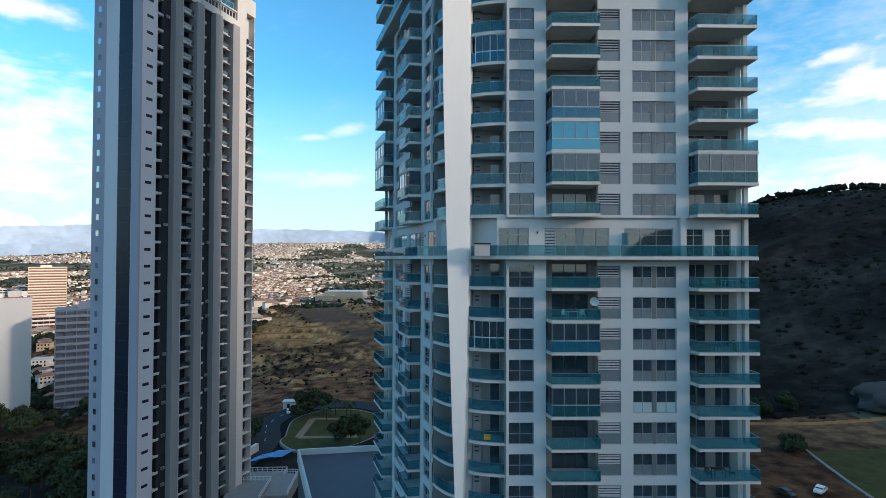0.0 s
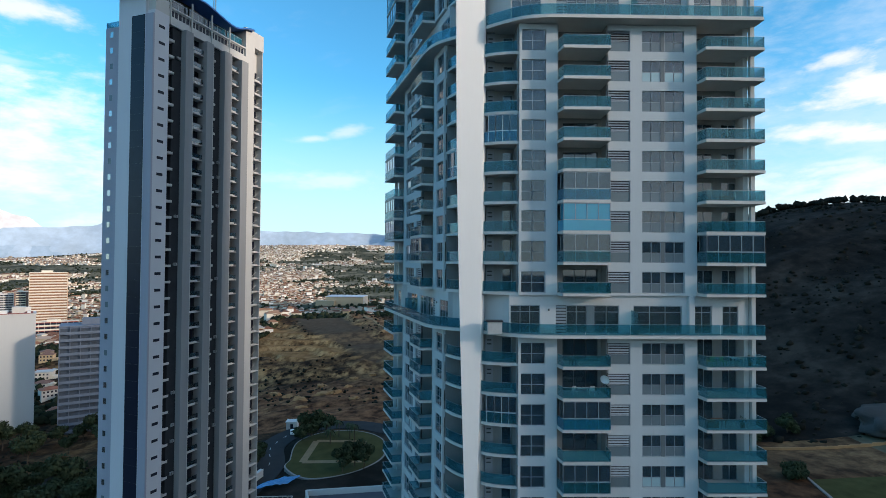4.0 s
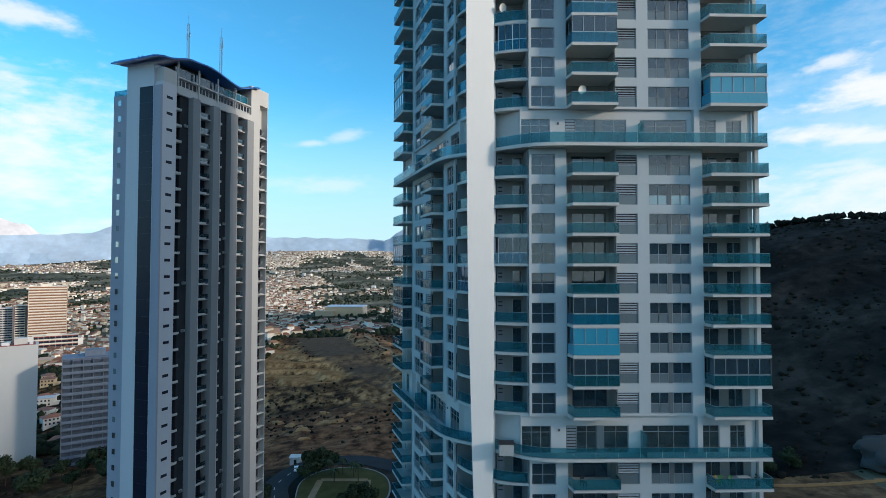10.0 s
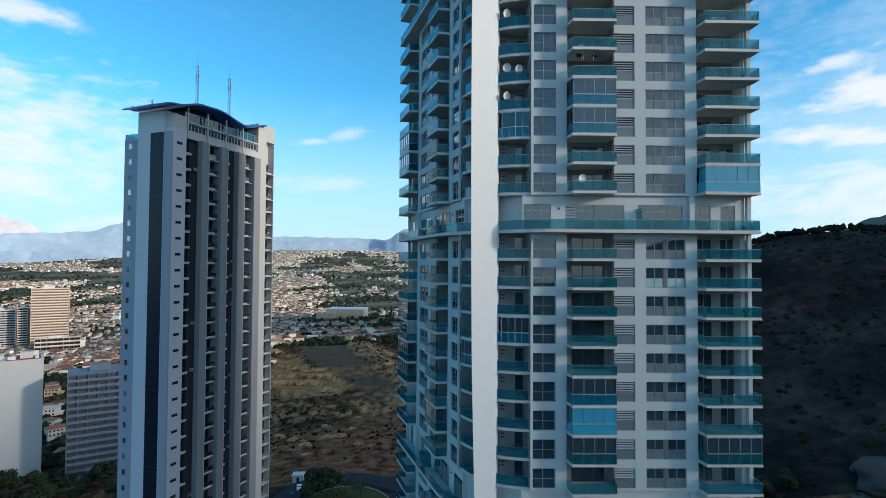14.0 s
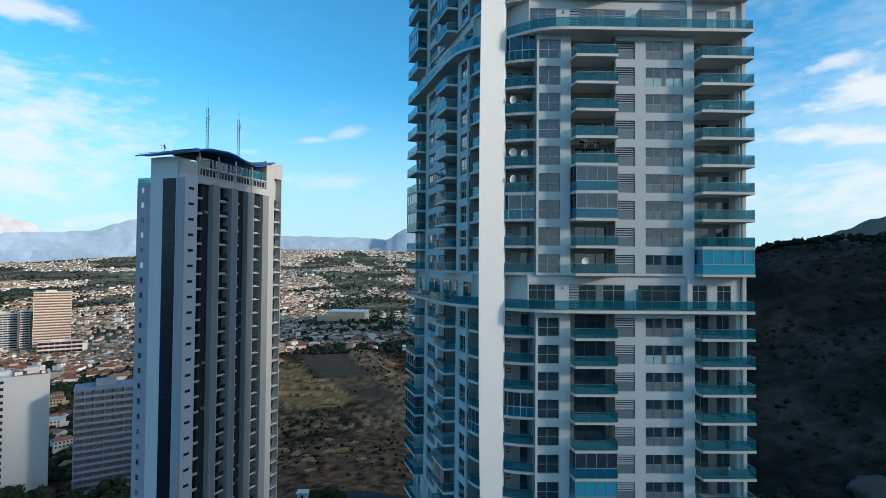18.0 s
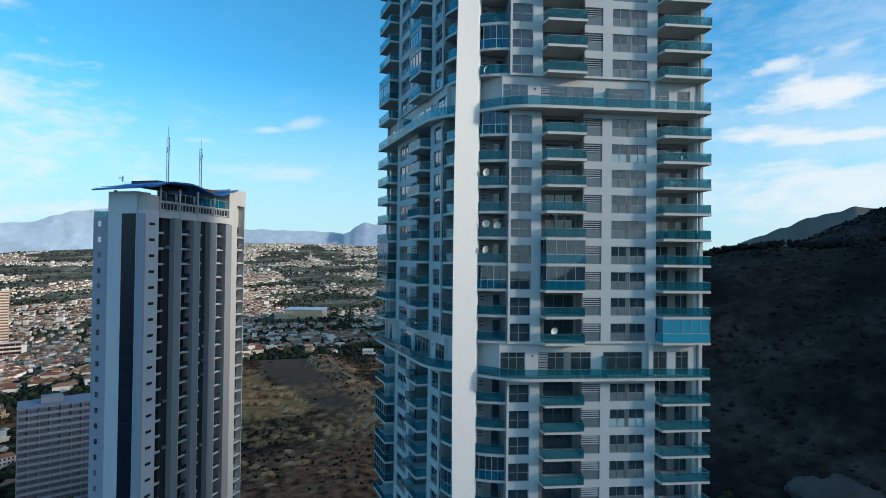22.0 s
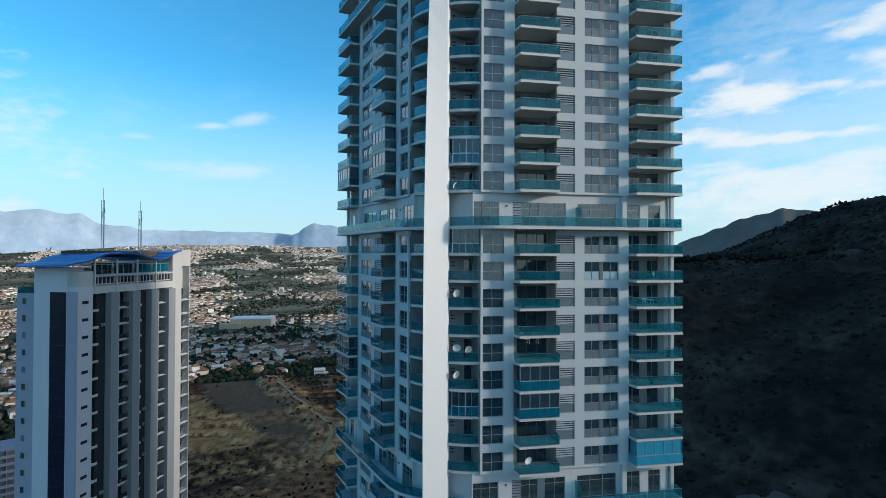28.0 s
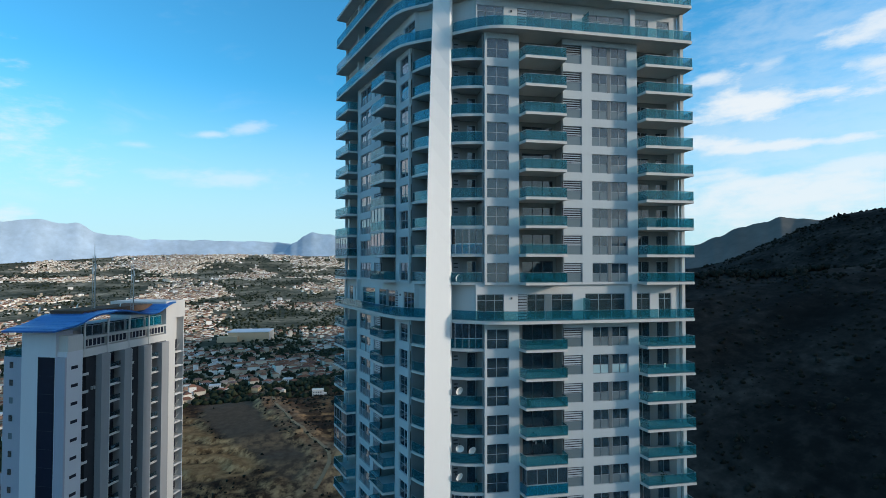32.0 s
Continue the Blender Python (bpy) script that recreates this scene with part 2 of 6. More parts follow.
GREENCH = material("green_plastic", (0.10, 0.30, 0.10), 0.5)
YELLOWP = material("yellow_plastic", (0.7, 0.42, 0.03), 0.5)
LEAF = material("leaf", (0.040, 0.055, 0.028), 0.8, vary=0.5, scale=0.9, fine=6)
BARK = material("bark", (0.10, 0.07, 0.05), 0.9, vary=0.3)
ASPHALT = material("asphalt", (0.036, 0.037, 0.04), 0.85, vary=0.2, scale=0.3, fine=4)
KERB = material("kerb_stone", (0.24, 0.235, 0.225), 0.8, vary=0.15)
DECKM = material("deck_membrane", (0.08, 0.088, 0.108), 0.7, vary=0.12, scale=0.2)
PATHM = material("sand_path", (0.27, 0.19, 0.11), 0.9, vary=0.2)
GRASS = material("lawn", (0.066, 0.064, 0.022), 0.95, vary=0.35, scale=0.3, fine=4)
STONE = material("pale_stone", (0.40, 0.225, 0.11), 0.9, vary=0.3, scale=0.2, bump=0.4)
for dull in (LEAF, BARK, ASPHALT, PATHM, GRASS, STONE, SHADEDARK, ROOM):
    dull.node_tree.nodes["Principled BSDF"].inputs["Specular IOR Level"].default_value = 0.1
TARP = material("blue_tarpaulin", (0.04, 0.25, 0.52), 0.4, vary=0.25, scale=0.5)

# ---- building helpers ----
WORLD_OF = {}


def put(name, me, parent=None, at=None, label=""):
    """Links a mesh (or, with None, an empty) at the world pose `at`, under its parent."""
    at = Matrix() if at is None else at
    ob = new(name, me)
    WORLD_OF[ob] = at
    if parent is not None:
        ob.parent = parent
        ob.matrix_basis = WORLD_OF[parent].inverted() @ at
    else:
        ob.matrix_basis = at
    if label:
        ob["label"] = label
    return ob


def box(bm, x0, x1, y0, y1, z0, z1, mi=0):
    v = [bm.verts.new(p) for p in ((x0, y0, z0), (x1, y0, z0), (x1, y1, z0), (x0, y1, z0), (x0, y0, z1), (x1, y0, z1), (x1, y1, z1), (x0, y1, z1))]
    for q in ((3, 2, 1, 0), (4, 5, 6, 7), (0, 1, 5, 4), (1, 2, 6, 5), (2, 3, 7, 6), (3, 0, 4, 7)):
        bm.faces.new([v[i] for i in q]).material_index = mi


def solid(bm, pts, z0, z1, mi=0, side_mi=None):
    """An upright prism over a plan outline."""
    a, b = [bm.verts.new((*p, z0)) for p in pts], [bm.verts.new((*p, z1)) for p in pts]
    n = len(pts)
    bm.faces.new(a[::-1]).material_index = mi
    bm.faces.new(b).material_index = mi
    for i in range(n):
        bm.faces.new((a[i], a[(i + 1) % n], b[(i + 1) % n], b[i])).material_index = mi if side_mi is None else side_mi


def ribbon(bm, pts, z0, z1, thick):
    """A thin upright sheet that follows an open line in plan."""
    n = len(pts)
    nor = []
    for i in range(n):
        d = (Vector(pts[min(i + 1, n - 1)]) - Vector(pts[max(i - 1, 0)])).normalized()
        nor.append(Vector((-d.y, d.x)) * thick)
    v = [[bm.verts.new((p[0] + q.x * k, p[1] + q.y * k, z)) for p, q in zip(pts, nor)] for k, z in ((0, z0), (0, z1), (1, z1), (1, z0))]
    for i in range(n - 1):
        for a, b in ((0, 1), (1, 2), (2, 3), (3, 0)):
            bm.faces.new((v[a][i], v[a][i + 1], v[b][i + 1], v[b][i]))
    bm.faces.new([v[k][0] for k in range(4)])
    bm.faces.new([v[k][-1] for k in (3, 2, 1, 0)])


def mesh(name, fill, *mats, flip=False):
    """A mesh filled by a function of a bmesh; flip mirrors it in x."""
    bm = bmesh.new()
    fill(bm)
    if flip:
        for v in bm.verts:
            v.co.x = -v.co.x
    bmesh.ops.recalc_face_normals(bm, faces=bm.faces)
    me = bpy.data.meshes.new(name)
    bm.to_mesh(me)
    bm.free()
    for m in mats:
        me.materials.append(m)
    return me


def part(name, fill, mat, parent, label="", at=None):
    return put(name, mesh(name, fill, mat), parent, at, label)

# ---- the ground ----


def lerp_table(x, table):
    for (x0, y0), (x1, y1) in zip(table, table[1:]):
        if x <= x1:
            k = max(0.0, (x - x0) / (x1 - x0))
            k = k * k * (3 - 2 * k)
            return y0 + (y1 - y0) * k
    return table[-1][1]


def ease(x, a, b):
    k = min(1.0, max(0.0, (x - a) / (b - a)))
    return k * k * (3 - 2 * k)


def hill_at(x, y):
    u, v = 0.866 * x + 0.5 * y, -0.5 * x + 0.866 * y
    u += 0.36 * max(0.0, -v)
    f = lerp_table(u, [(170, 0), (527, 94.5), (800, 100), (1150, 221), (1500, 205), (3000, 60)])
    # out of view (v < 0) the ridge is raised and notched to steer sunlight
    g = 1.25 - 0.25 * ease(v, 0, 150) - 0.35 * ease(v, 170, 460) - 0.65 * ease(v, 420, 1100) if v > 0 else 1.25 + 0.65 * ease(-v, 0, 300) - 0.75 * ease(-v, 420, 560) + 0.75 * ease(-v, 775, 850)
    # added unseen behind the tower, high enough to shade the near town
    hidden_shoulder = 150 * ease(x - 0.06 * y - 10, 0, 260) * ease(y, 540, 720) * (1 - ease(y, 820, 1000)) * (1 - ease(x - 0.40 * y, 0, 130))
    town_side = (1 - ease(x, -10, 130)) * ease(y, 470, 620)
    return f * g * ease(u, 160, 330) * (1 - town_side) + hidden_shoulder


def inside(x, y, poly):
    """Metres by which a point lies inside (+) or outside (-) a plan outline."""
    sign, best = -1, 1e9
    for (x0, y0), (x1, y1) in zip(poly, poly[1:] + poly[:1]):
        if (y0 > y) != (y1 > y) and x < x0 + (y - y0) * (x1 - x0) / (y1 - y0):
            sign = -sign
        dx, dy = x1 - x0, y1 - y0
        t = min(1.0, max(0.0, ((x - x0) * dx + (y - y0) * dy) / (dx * dx + dy * dy)))
        best = min(best, (x - x0 - t * dx) ** 2 + (y - y0 - t * dy) ** 2)
    return sign * math.sqrt(best)


FIELDS = [(-175, 420), (-125, 432), (-100, 425), (-80, 394), (-66, 360), (-47, 342), (-35, 325), (-45, 314), (-62, 313), (-76, 318), (-92, 334), (-120, 352), (-175, 370)]
DARK_SLOPE = [(-92, 428), (-70, 455), (-48, 440), (-40, 390), (-22, 352), (-9, 330), (-8, 308), (-18, 302), (-32, 316), (-44, 336), (-60, 358), (-78, 388)]
CREST = [(-46, 478), (-35, 415), (-16, 361), (-1, 334), (3, 317), (-4, 294)]


def soil_at(x, y):
    """How far the plan is terraced field, bare darker slope, red earth and stony crest at a point."""
    n1, n2 = noise.noise(Vector((x * 0.03, y * 0.03, 20))), noise.noise(Vector((x * 0.11, y * 0.11, 30)))
    wob = 5 * n1 + 2.5 * n2
    field = ease(inside(x, y, FIELDS) + wob, -3, 4)
    fallow = ease(inside(x, y, DARK_SLOPE) + 0.5 * wob, -2, 4)
    red = (1 - ease(y + 3 * wob, 262, 292)) * ease(x + wob, -88, -70) if y > 205 else 0.0
    d = 1e9
    for (x0, y0), (x1, y1) in zip(CREST, CREST[1:]):
        dx, dy = x1 - x0, y1 - y0
        t = min(1.0, max(0.0, ((x - x0) * dx + (y - y0) * dy) / (dx * dx + dy * dy)))
        d = min(d, math.hypot(x - x0 - t * dx, y - y0 - t * dy))
    return field * (1 - fallow), fallow, red, 1 - ease(d + wob, 5, 13)


RISE = 2.6      # height of one farm terrace


def terrace_warp(x, y):
    return 2.0 * noise.noise(Vector((x * 0.014, y * 0.014, 3))) + 0.5 * noise.noise(Vector((x * 0.06, y * 0.06, 7)))


def slope_at(x, y):
    """The land without its small relief."""
    z = lerp_table(y, [(140, -9), (215, -10), (285, -10), (330, 0), (365, 6), (420, 8), (470, 2), (620, -14), (900, -38), (1400, -46), (2300, -32), (3400, 32), (4800, 178)])
    z -= 16 * ease(-x, 15, 160) * (1 - ease(y, 260, 520))
    z -= 34 * ease(-x, 90, 420) * (1 - ease(y, 700, 1200)) * ease(y, 150, 500)
    return z + hill_at(x, y)


def verge_at(x, y):
    """How far a point lies on the overgrown strip at the foot of a terrace bank."""
    k = (slope_at(x, y) + terrace_warp(x, y)) / RISE
    k -= math.floor(k)
    return ease(k, 0.62, 0.74) * (1 - ease(k, 0.82, 0.86)) * ease(noise.noise(Vector((x * 0.05, y * 0.05, 15))), -0.25, 0.05)


def ground_at(x, y):
    z, h = slope_at(x, y), hill_at(x, y)
    if -190 < x < 60 and 205 < y < 520:
        soil = soil_at(x, y)
        if soil[0] > 0:          # old farm terraces: level fields with worn banks between them
            w = z + terrace_warp(x, y)
            k = w / RISE
            z += soil[0] * (RISE * (math.floor(k) + ease(k - math.floor(k), 0.84, 1.0)) - w)
        wild = (1 - soil[0]) * (1 - soil[1]) * ease(y, 208, 232) * (1 - ease(y, 470, 520))
        z += wild * (2.6 * noise.noise(Vector((x * 0.03, y * 0.045, 1))) + 1.5 * abs(noise.noise(Vector((x * 0.09, y * 0.11, 8)))) + 0.6 * noise.noise(Vector((x * 0.25, y * 0.25, 2))))
        z += 1.6 * soil[3]
    rough = ease(h, 2, 30)
    z += rough * (7 * noise.noise(Vector((x * 0.008, y * 0.008, 0))) + 2.5 * noise.noise(Vector((x * 0.03, y * 0.03, 5))))
    return z


def axis(lo, hi, mid, n, power):
    out = []
    for i in range(n + 1):
        k = i / n * 2 - 1
        span = hi - mid if k > 0 else mid - lo
        out.append(mid + span * abs(k) ** power * (1 if k > 0 else -1))
    return out


def earth_material(name, stops, scale, fine, bump=0.5, bank=None, layers=()):
    """Bare earth and scrub; layers (attribute, two colours) are laid over it, and banks are bare where the ground is
    steep.
    """
    m = bpy.data.materials.new(name)
    m.use_nodes = True
    n, l = m.node_tree.nodes, m.node_tree.links
    p = n["Principled BSDF"]
    p.inputs["Roughness"].default_value, p.inputs["Specular IOR Level"].default_value = 0.95, 0.06
    g = n.new("ShaderNodeNewGeometry")
    a, b = n.new("ShaderNodeTexNoise"), n.new("ShaderNodeTexNoise")
    for t, s, d in ((a, scale, 8), (b, fine, 6)):
        t.inputs["Scale"].default_value, t.inputs["Detail"].default_value, t.inputs["Roughness"].default_value = s, d, 0.62
        l.new(g.outputs["Position"], t.inputs[0])
    s = n.new("ShaderNodeMath")
    s.operation = 'MULTIPLY_ADD'
    l.new(b.outputs[0], s.inputs[0])
    s.inputs[1].default_value = 0.6
    l.new(a.outputs[0], s.inputs[2])
    r = n.new("ShaderNodeValToRGB")
    while len(r.color_ramp.elements) < len(stops):
        r.color_ramp.elements.new(0.5)
    for e, (pos, c) in zip(r.color_ramp.elements, stops):
        e.position, e.color = pos, (*c, 1)
    l.new(s.outputs[0], r.inputs[0])
    out = r.outputs[0]
    for layer, lo, hi in layers:
        at, lr, lm = n.new("ShaderNodeAttribute"), n.new("ShaderNodeValToRGB"), n.new("ShaderNodeMix")
        at.attribute_name = layer
        lr.color_ramp.elements[0].position, lr.color_ramp.elements[1].position = 0.36, 0.66
        lr.color_ramp.elements[0].color, lr.color_ramp.elements[1].color = (*lo, 1), (*hi, 1)
        l.new(b.outputs[0], lr.inputs[0])
        lm.data_type = 'RGBA'
        l.new(at.outputs["Fac"], lm.inputs[0])
        l.new(out, lm.inputs[6])
        l.new(lr.outputs[0], lm.inputs[7])
        out = lm.outputs[2]
    if bank:
        xyz, st, mx = n.new("ShaderNodeSeparateXYZ"), n.new("ShaderNodeMapRange"), n.new("ShaderNodeMix")
        l.new(g.outputs["Normal"], xyz.inputs[0])
        l.new(xyz.outputs[2], st.inputs[0])
        st.inputs[1].default_value, st.inputs[2].default_value, st.inputs[3].default_value, st.inputs[4].default_value = 0.88, 0.99, 0.95, 0.0
        mx.data_type = 'RGBA'
        brk, mul = n.new("ShaderNodeMapRange"), n.new("ShaderNodeMath")      # worn through in places
        brk.inputs[1].default_value, brk.inputs[2].default_value = 0.42, 0.60
        l.new(b.outputs[0], brk.inputs[0])
        mul.operation = 'MULTIPLY'
        l.new(st.outputs[0], mul.inputs[0])
        l.new(brk.outputs[0], mul.inputs[1])
        l.new(mul.outputs[0], mx.inputs[0])
        l.new(out, mx.inputs[6])
        mx.inputs[7].default_value = (*bank, 1)
        out = mx.outputs[2]
    l.new(out, p.inputs["Base Color"])
    bp = n.new("ShaderNodeBump")
    bp.inputs["Strength"].default_value, bp.inputs["Distance"].default_value = bump, 0.8
    l.new(s.outputs[0], bp.inputs["Height"])
    l.new(bp.outputs[0], p.inputs["Normal"])
    return m


# part of the hill's shade is put into these near-black scrub colours
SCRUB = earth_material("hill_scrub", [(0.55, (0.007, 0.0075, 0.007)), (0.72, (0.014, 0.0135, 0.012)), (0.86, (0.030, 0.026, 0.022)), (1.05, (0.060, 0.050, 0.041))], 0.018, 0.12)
SOILS = (("red", (0.050, 0.022, 0.012), (0.31, 0.14, 0.070)), ("fallow", (0.080, 0.053, 0.034), (0.120, 0.082, 0.054)), ("crest", (0.10, 0.056, 0.032), (0.34, 0.195, 0.105)), ("field", (0.21, 0.102, 0.042), (0.40, 0.215, 0.092)), ("verge", (0.022, 0.016, 0.010), (0.075, 0.048, 0.027)))
TERRACE = earth_material("terrace_earth", [(0.58, (0.018, 0.012, 0.009)), (0.74, (0.036, 0.021, 0.013)), (0.86, (0.10, 0.055, 0.029)), (1.0, (0.26, 0.15, 0.075))], 0.024, 0.2, 0.8, (0.58, 0.33, 0.15), SOILS)
PLAIN = earth_material("plain_land", [(0.55, (0.040, 0.044, 0.030)), (0.74, (0.075, 0.075, 0.050)), (0.86, (0.17, 0.15, 0.10)), (1.02, (0.36, 0.31, 0.23))], 0.006, 0.045, 0.2)
gx = sorted(axis(-4300, 4600, 10, 240, 2.1) + [-188.3 + 3.4 * i for i in range(74)])
gy = sorted(axis(-2200, 4750, 260, 230, 2.0) + [196.7 + 1.9 * i for i in range(136)])


def ground_fill(bm):
    grid = [[bm.verts.new((x, y, ground_at(x, y))) for x in gx] for y in gy]
    for j in range(len(gy) - 1):
        for i in range(len(gx) - 1):
            f = bm.faces.new((grid[j][i], grid[j][i + 1], grid[j + 1][i + 1], grid[j + 1][i]))
            x, y = gx[i], gy[j]
            f.smooth = True
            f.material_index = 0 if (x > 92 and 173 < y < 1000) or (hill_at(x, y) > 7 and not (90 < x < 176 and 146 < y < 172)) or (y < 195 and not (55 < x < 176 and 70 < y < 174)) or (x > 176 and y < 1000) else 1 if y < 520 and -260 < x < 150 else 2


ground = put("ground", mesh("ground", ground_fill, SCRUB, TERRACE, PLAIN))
LAYERS = ("field", "fallow", "red", "crest", "verge")
soils = np.zeros((len(ground.data.vertices), 5), dtype=np.float32)
for v in ground.data.vertices:
    x, y = v.co.x, v.co.y
    if -260 < x < 160 and 190 < y < 530:
        soils[v.index, :4] = soil_at(x, y)
        soils[v.index, 4] = soils[v.index, 0] * verge_at(x, y)
    elif 55 < x < 180 and 70 < y < 176:          # bare yard below the retaining wall
        soils[v.index, 3] = 0.45 * ease(y, 148, 152)
        soils[v.index, 2] = 0.4 * (1 - ease(y, 148, 152))
for i, k in enumerate(LAYERS):
    ground.data.attributes.new(k, 'FLOAT', 'POINT').data.foreach_set("value", np.ascontiguousarray(soils[:, i]))
tagged(ground, "dry ground with terraced fields, scrub hillside and plain", "ground", kind="structure")

# ---- the near tower: plan ----
A0, STOREY, TERR = 45.55, 3.0, 4.0
RINGS = [A0, A0 + 31, A0 + 62, A0 + 93]
FACE = {"east": (Vector((14.8, 51.2)), Vector((0.999, -0.0445))), "west": (Vector((2.68, 61.37)), Vector((-0.2554, 0.9668)))}
BASE_Z = ground_at(18, 66)


def side_matrix(side):
    """Local x runs along the face, y into the building; the west face is a mirror image, so its x runs backwards."""
    o, d = FACE[side]
    if side == "east":
        inward = Vector((-d.y, d.x))
        ax = d
    else:
        inward = Vector((d.y, -d.x))
        ax = -d
    return Matrix(((ax.x, inward.x, 0, o.x), (ax.y, inward.y, 0, o.y), (0, 0, 1, 0), (0, 0, 0, 1)))


SIDE_M = {s: side_matrix(s) for s in FACE}


def plan(side, s, out):
    o, d = FACE[side]
    n = Vector((d.y, -d.x)) if side == "east" else Vector((-d.y, d.x))
    p = o + s * d + out * n
    return (p.x, p.y)


tower = put("apartment_tower", None, None, Matrix.Translation((18, 66, BASE_Z)))
tagged(tower, "tall white apartment tower with teal glass balconies and corner fin", "apartment building")
KIT = {}


def kit(key, side, fill, *mats):
    """One mesh a kind and side, shared by all storeys."""
    if (key, side) not in KIT:
        KIT[key, side] = mesh(key, fill, *mats, flip=side == "west")
    return KIT[key, side]


def fit_in(name, key, side, z, parent, fill, *mats, label=""):
    return put(name, kit(key, side, fill, *mats), parent, SIDE_M[side] @ Matrix.Translation((0, 0, z)), label)


A_EDGE = [(-7.55, 1.45), (-7.0, 1.05), (-6.3, 0.76), (-5.6, 0.56), (-4.9, 0.42), (-4.05, 0.32)]      # curved balcony front (x, y inward)
RING_EDGE = [(-7.7, 2.0), (-7.0, 1.3), (-6.2, 0.66), (-5.4, 0.06), (-4.6, -0.48), (-3.8, -0.9), (-2.8, -1.2), (-1.6, -1.37), (0, -1.43), (6.5, -1.43), (13, -1.43), (19.6, -1.43)]
OUT = 1.43      # how far the balconies stand out
BACK = 1.9      # how deep the loggias go in


def upright(bm, pts, y0, y1):
    """A wall cut to an outline in x and z, between two depths."""
    a, b = [bm.verts.new((x, y0, z)) for x, z in pts], [bm.verts.new((x, y1, z)) for x, z in pts]
    bm.faces.new(a)
    bm.faces.new(b[::-1])
    for i in range(len(pts)):
        j = (i + 1) % len(pts)
        bm.faces.new((a[i], b[i], b[j], a[j]))


LOGGIA_WALLS = {
    "curved": lambda bm: solid(bm, [(-7.2, 2.7), (-4.2, 2.7), (-4.2, 0.3), (-4.05, 0.3), (-4.05, 2.9), (-7.2, 2.9)], 0, 2.75),
    "b_left": lambda bm: box(bm, -0.25, -0.1, 0.35, BACK, 0, 2.75),
    "b_right": lambda bm: box(bm, 4.7, 4.8, 0.3, BACK, 0, 2.75),
    "b_back": lambda bm: upright(bm, [(-0.25, 0), (0.75, 0), (0.75, 2.3), (4.35, 2.3), (4.35, 0), (4.8, 0), (4.8, 2.75), (-0.25, 2.75)], BACK, BACK + 0.2),
    "c_side": lambda bm: box(bm, 13.5, 13.65, 0.35, BACK, 0, 2.75),
    "c_back": lambda bm: upright(bm, [(13.65, 0), (14.3, 0), (14.3, 2.3), (16.2, 2.3), (16.2, 0), (17.1, 0), (17.1, 2.3), (18.6, 2.3), (18.6, 0), (19.5, 0), (19.5, 2.75), (13.65, 2.75)], BACK, BACK + 0.2)}


def room_fill(bm):
    for x in (-1.0, 7.4, 10.2, 13.0):
        box(bm, x, x + 0.12, 0.36, 5.2, 0.01, 2.74)
    box(bm, -4.0, 19.0, 5.2, 5.35, 0.01, 2.74)


def a_slab(bm):
    solid(bm, A_EDGE + [(-4.05, 2.7), (-7.3, 2.7)], -0.26, 0.0)


def b_slab(bm):
    solid(bm, [(-0.25, BACK), (-0.25, 0.0), (0.0, -OUT), (4.62, -OUT), (4.62, 0.0), (4.62, BACK)], -0.25, 0.0)


def c_slab(bm):
    solid(bm, [(13.65, BACK), (13.65, 0.0), (13.85, -OUT), (19.65, -OUT), (19.65, BACK)], -0.25, 0.0)


def storey_floor(bm):
    """The structural floor behind the facade."""
    solid(bm, [(-4.05, 0.3), (19.4, 0.3), (19.4, 5.3), (-6.9, 5.3), (-6.9, 2.8), (-4.05, 2.8)], -0.24, -0.004)


def sheet(pts, z0=0.06, z1=1.06, th=0.018):
    return lambda bm: ribbon(bm, pts, z0, z1, th)


def bars(pts, z, r=0.03):
    return lambda bm: ribbon(bm, pts, z - r, z + r, 2 * r)


def lattice(bm, xs, zs, full, y0, y1):
    """One connected slab with square holes: xs and zs are the cuts, full(i, j) tells the solid fields."""
    vs = {}

    def at(i, j, y):
        if (i, j, y) not in vs:
            vs[i, j, y] = bm.verts.new((xs[i], y, zs[j]))
        return vs[i, j, y]
    nx, nz = len(xs) - 1, len(zs) - 1
    on = lambda i, j: 0 <= i < nx and 0 <= j < nz and full(i, j)          # noqa: E731
    for i in range(nx):
        for j in range(nz):
            if not on(i, j):
                continue
            for y in (y0, y1):
                bm.faces.new((at(i, j, y), at(i + 1, j, y), at(i + 1, j + 1, y), at(i, j + 1, y)))
            for di, dj, p, q in ((-1, 0, (i, j), (i, j + 1)), (1, 0, (i + 1, j), (i + 1, j + 1)), (0, -1, (i, j), (i + 1, j)), (0, 1, (i, j + 1), (i + 1, j + 1))):
                if not on(i + di, j + dj):
                    bm.faces.new((at(*p, y0), at(*q, y0), at(*q, y1), at(*p, y1)))


def window_frame(x0, x1, y, z0, z1, cols, rail, w=0.045, d=0.08):
    def fill(bm):
        xs = []
        for i in range(cols + 1):
            x = x0 + (x1 - x0 - w) * i / cols
            xs += [x, x + w]
        zs = [z0, z0 + w] + ([rail - w / 2, rail + w / 2] if rail else []) + [z1 - w, z1]
        lattice(bm, xs, zs, lambda i, j: i % 2 == 0 or j % 2 == 0, y, y + d)
    return fill


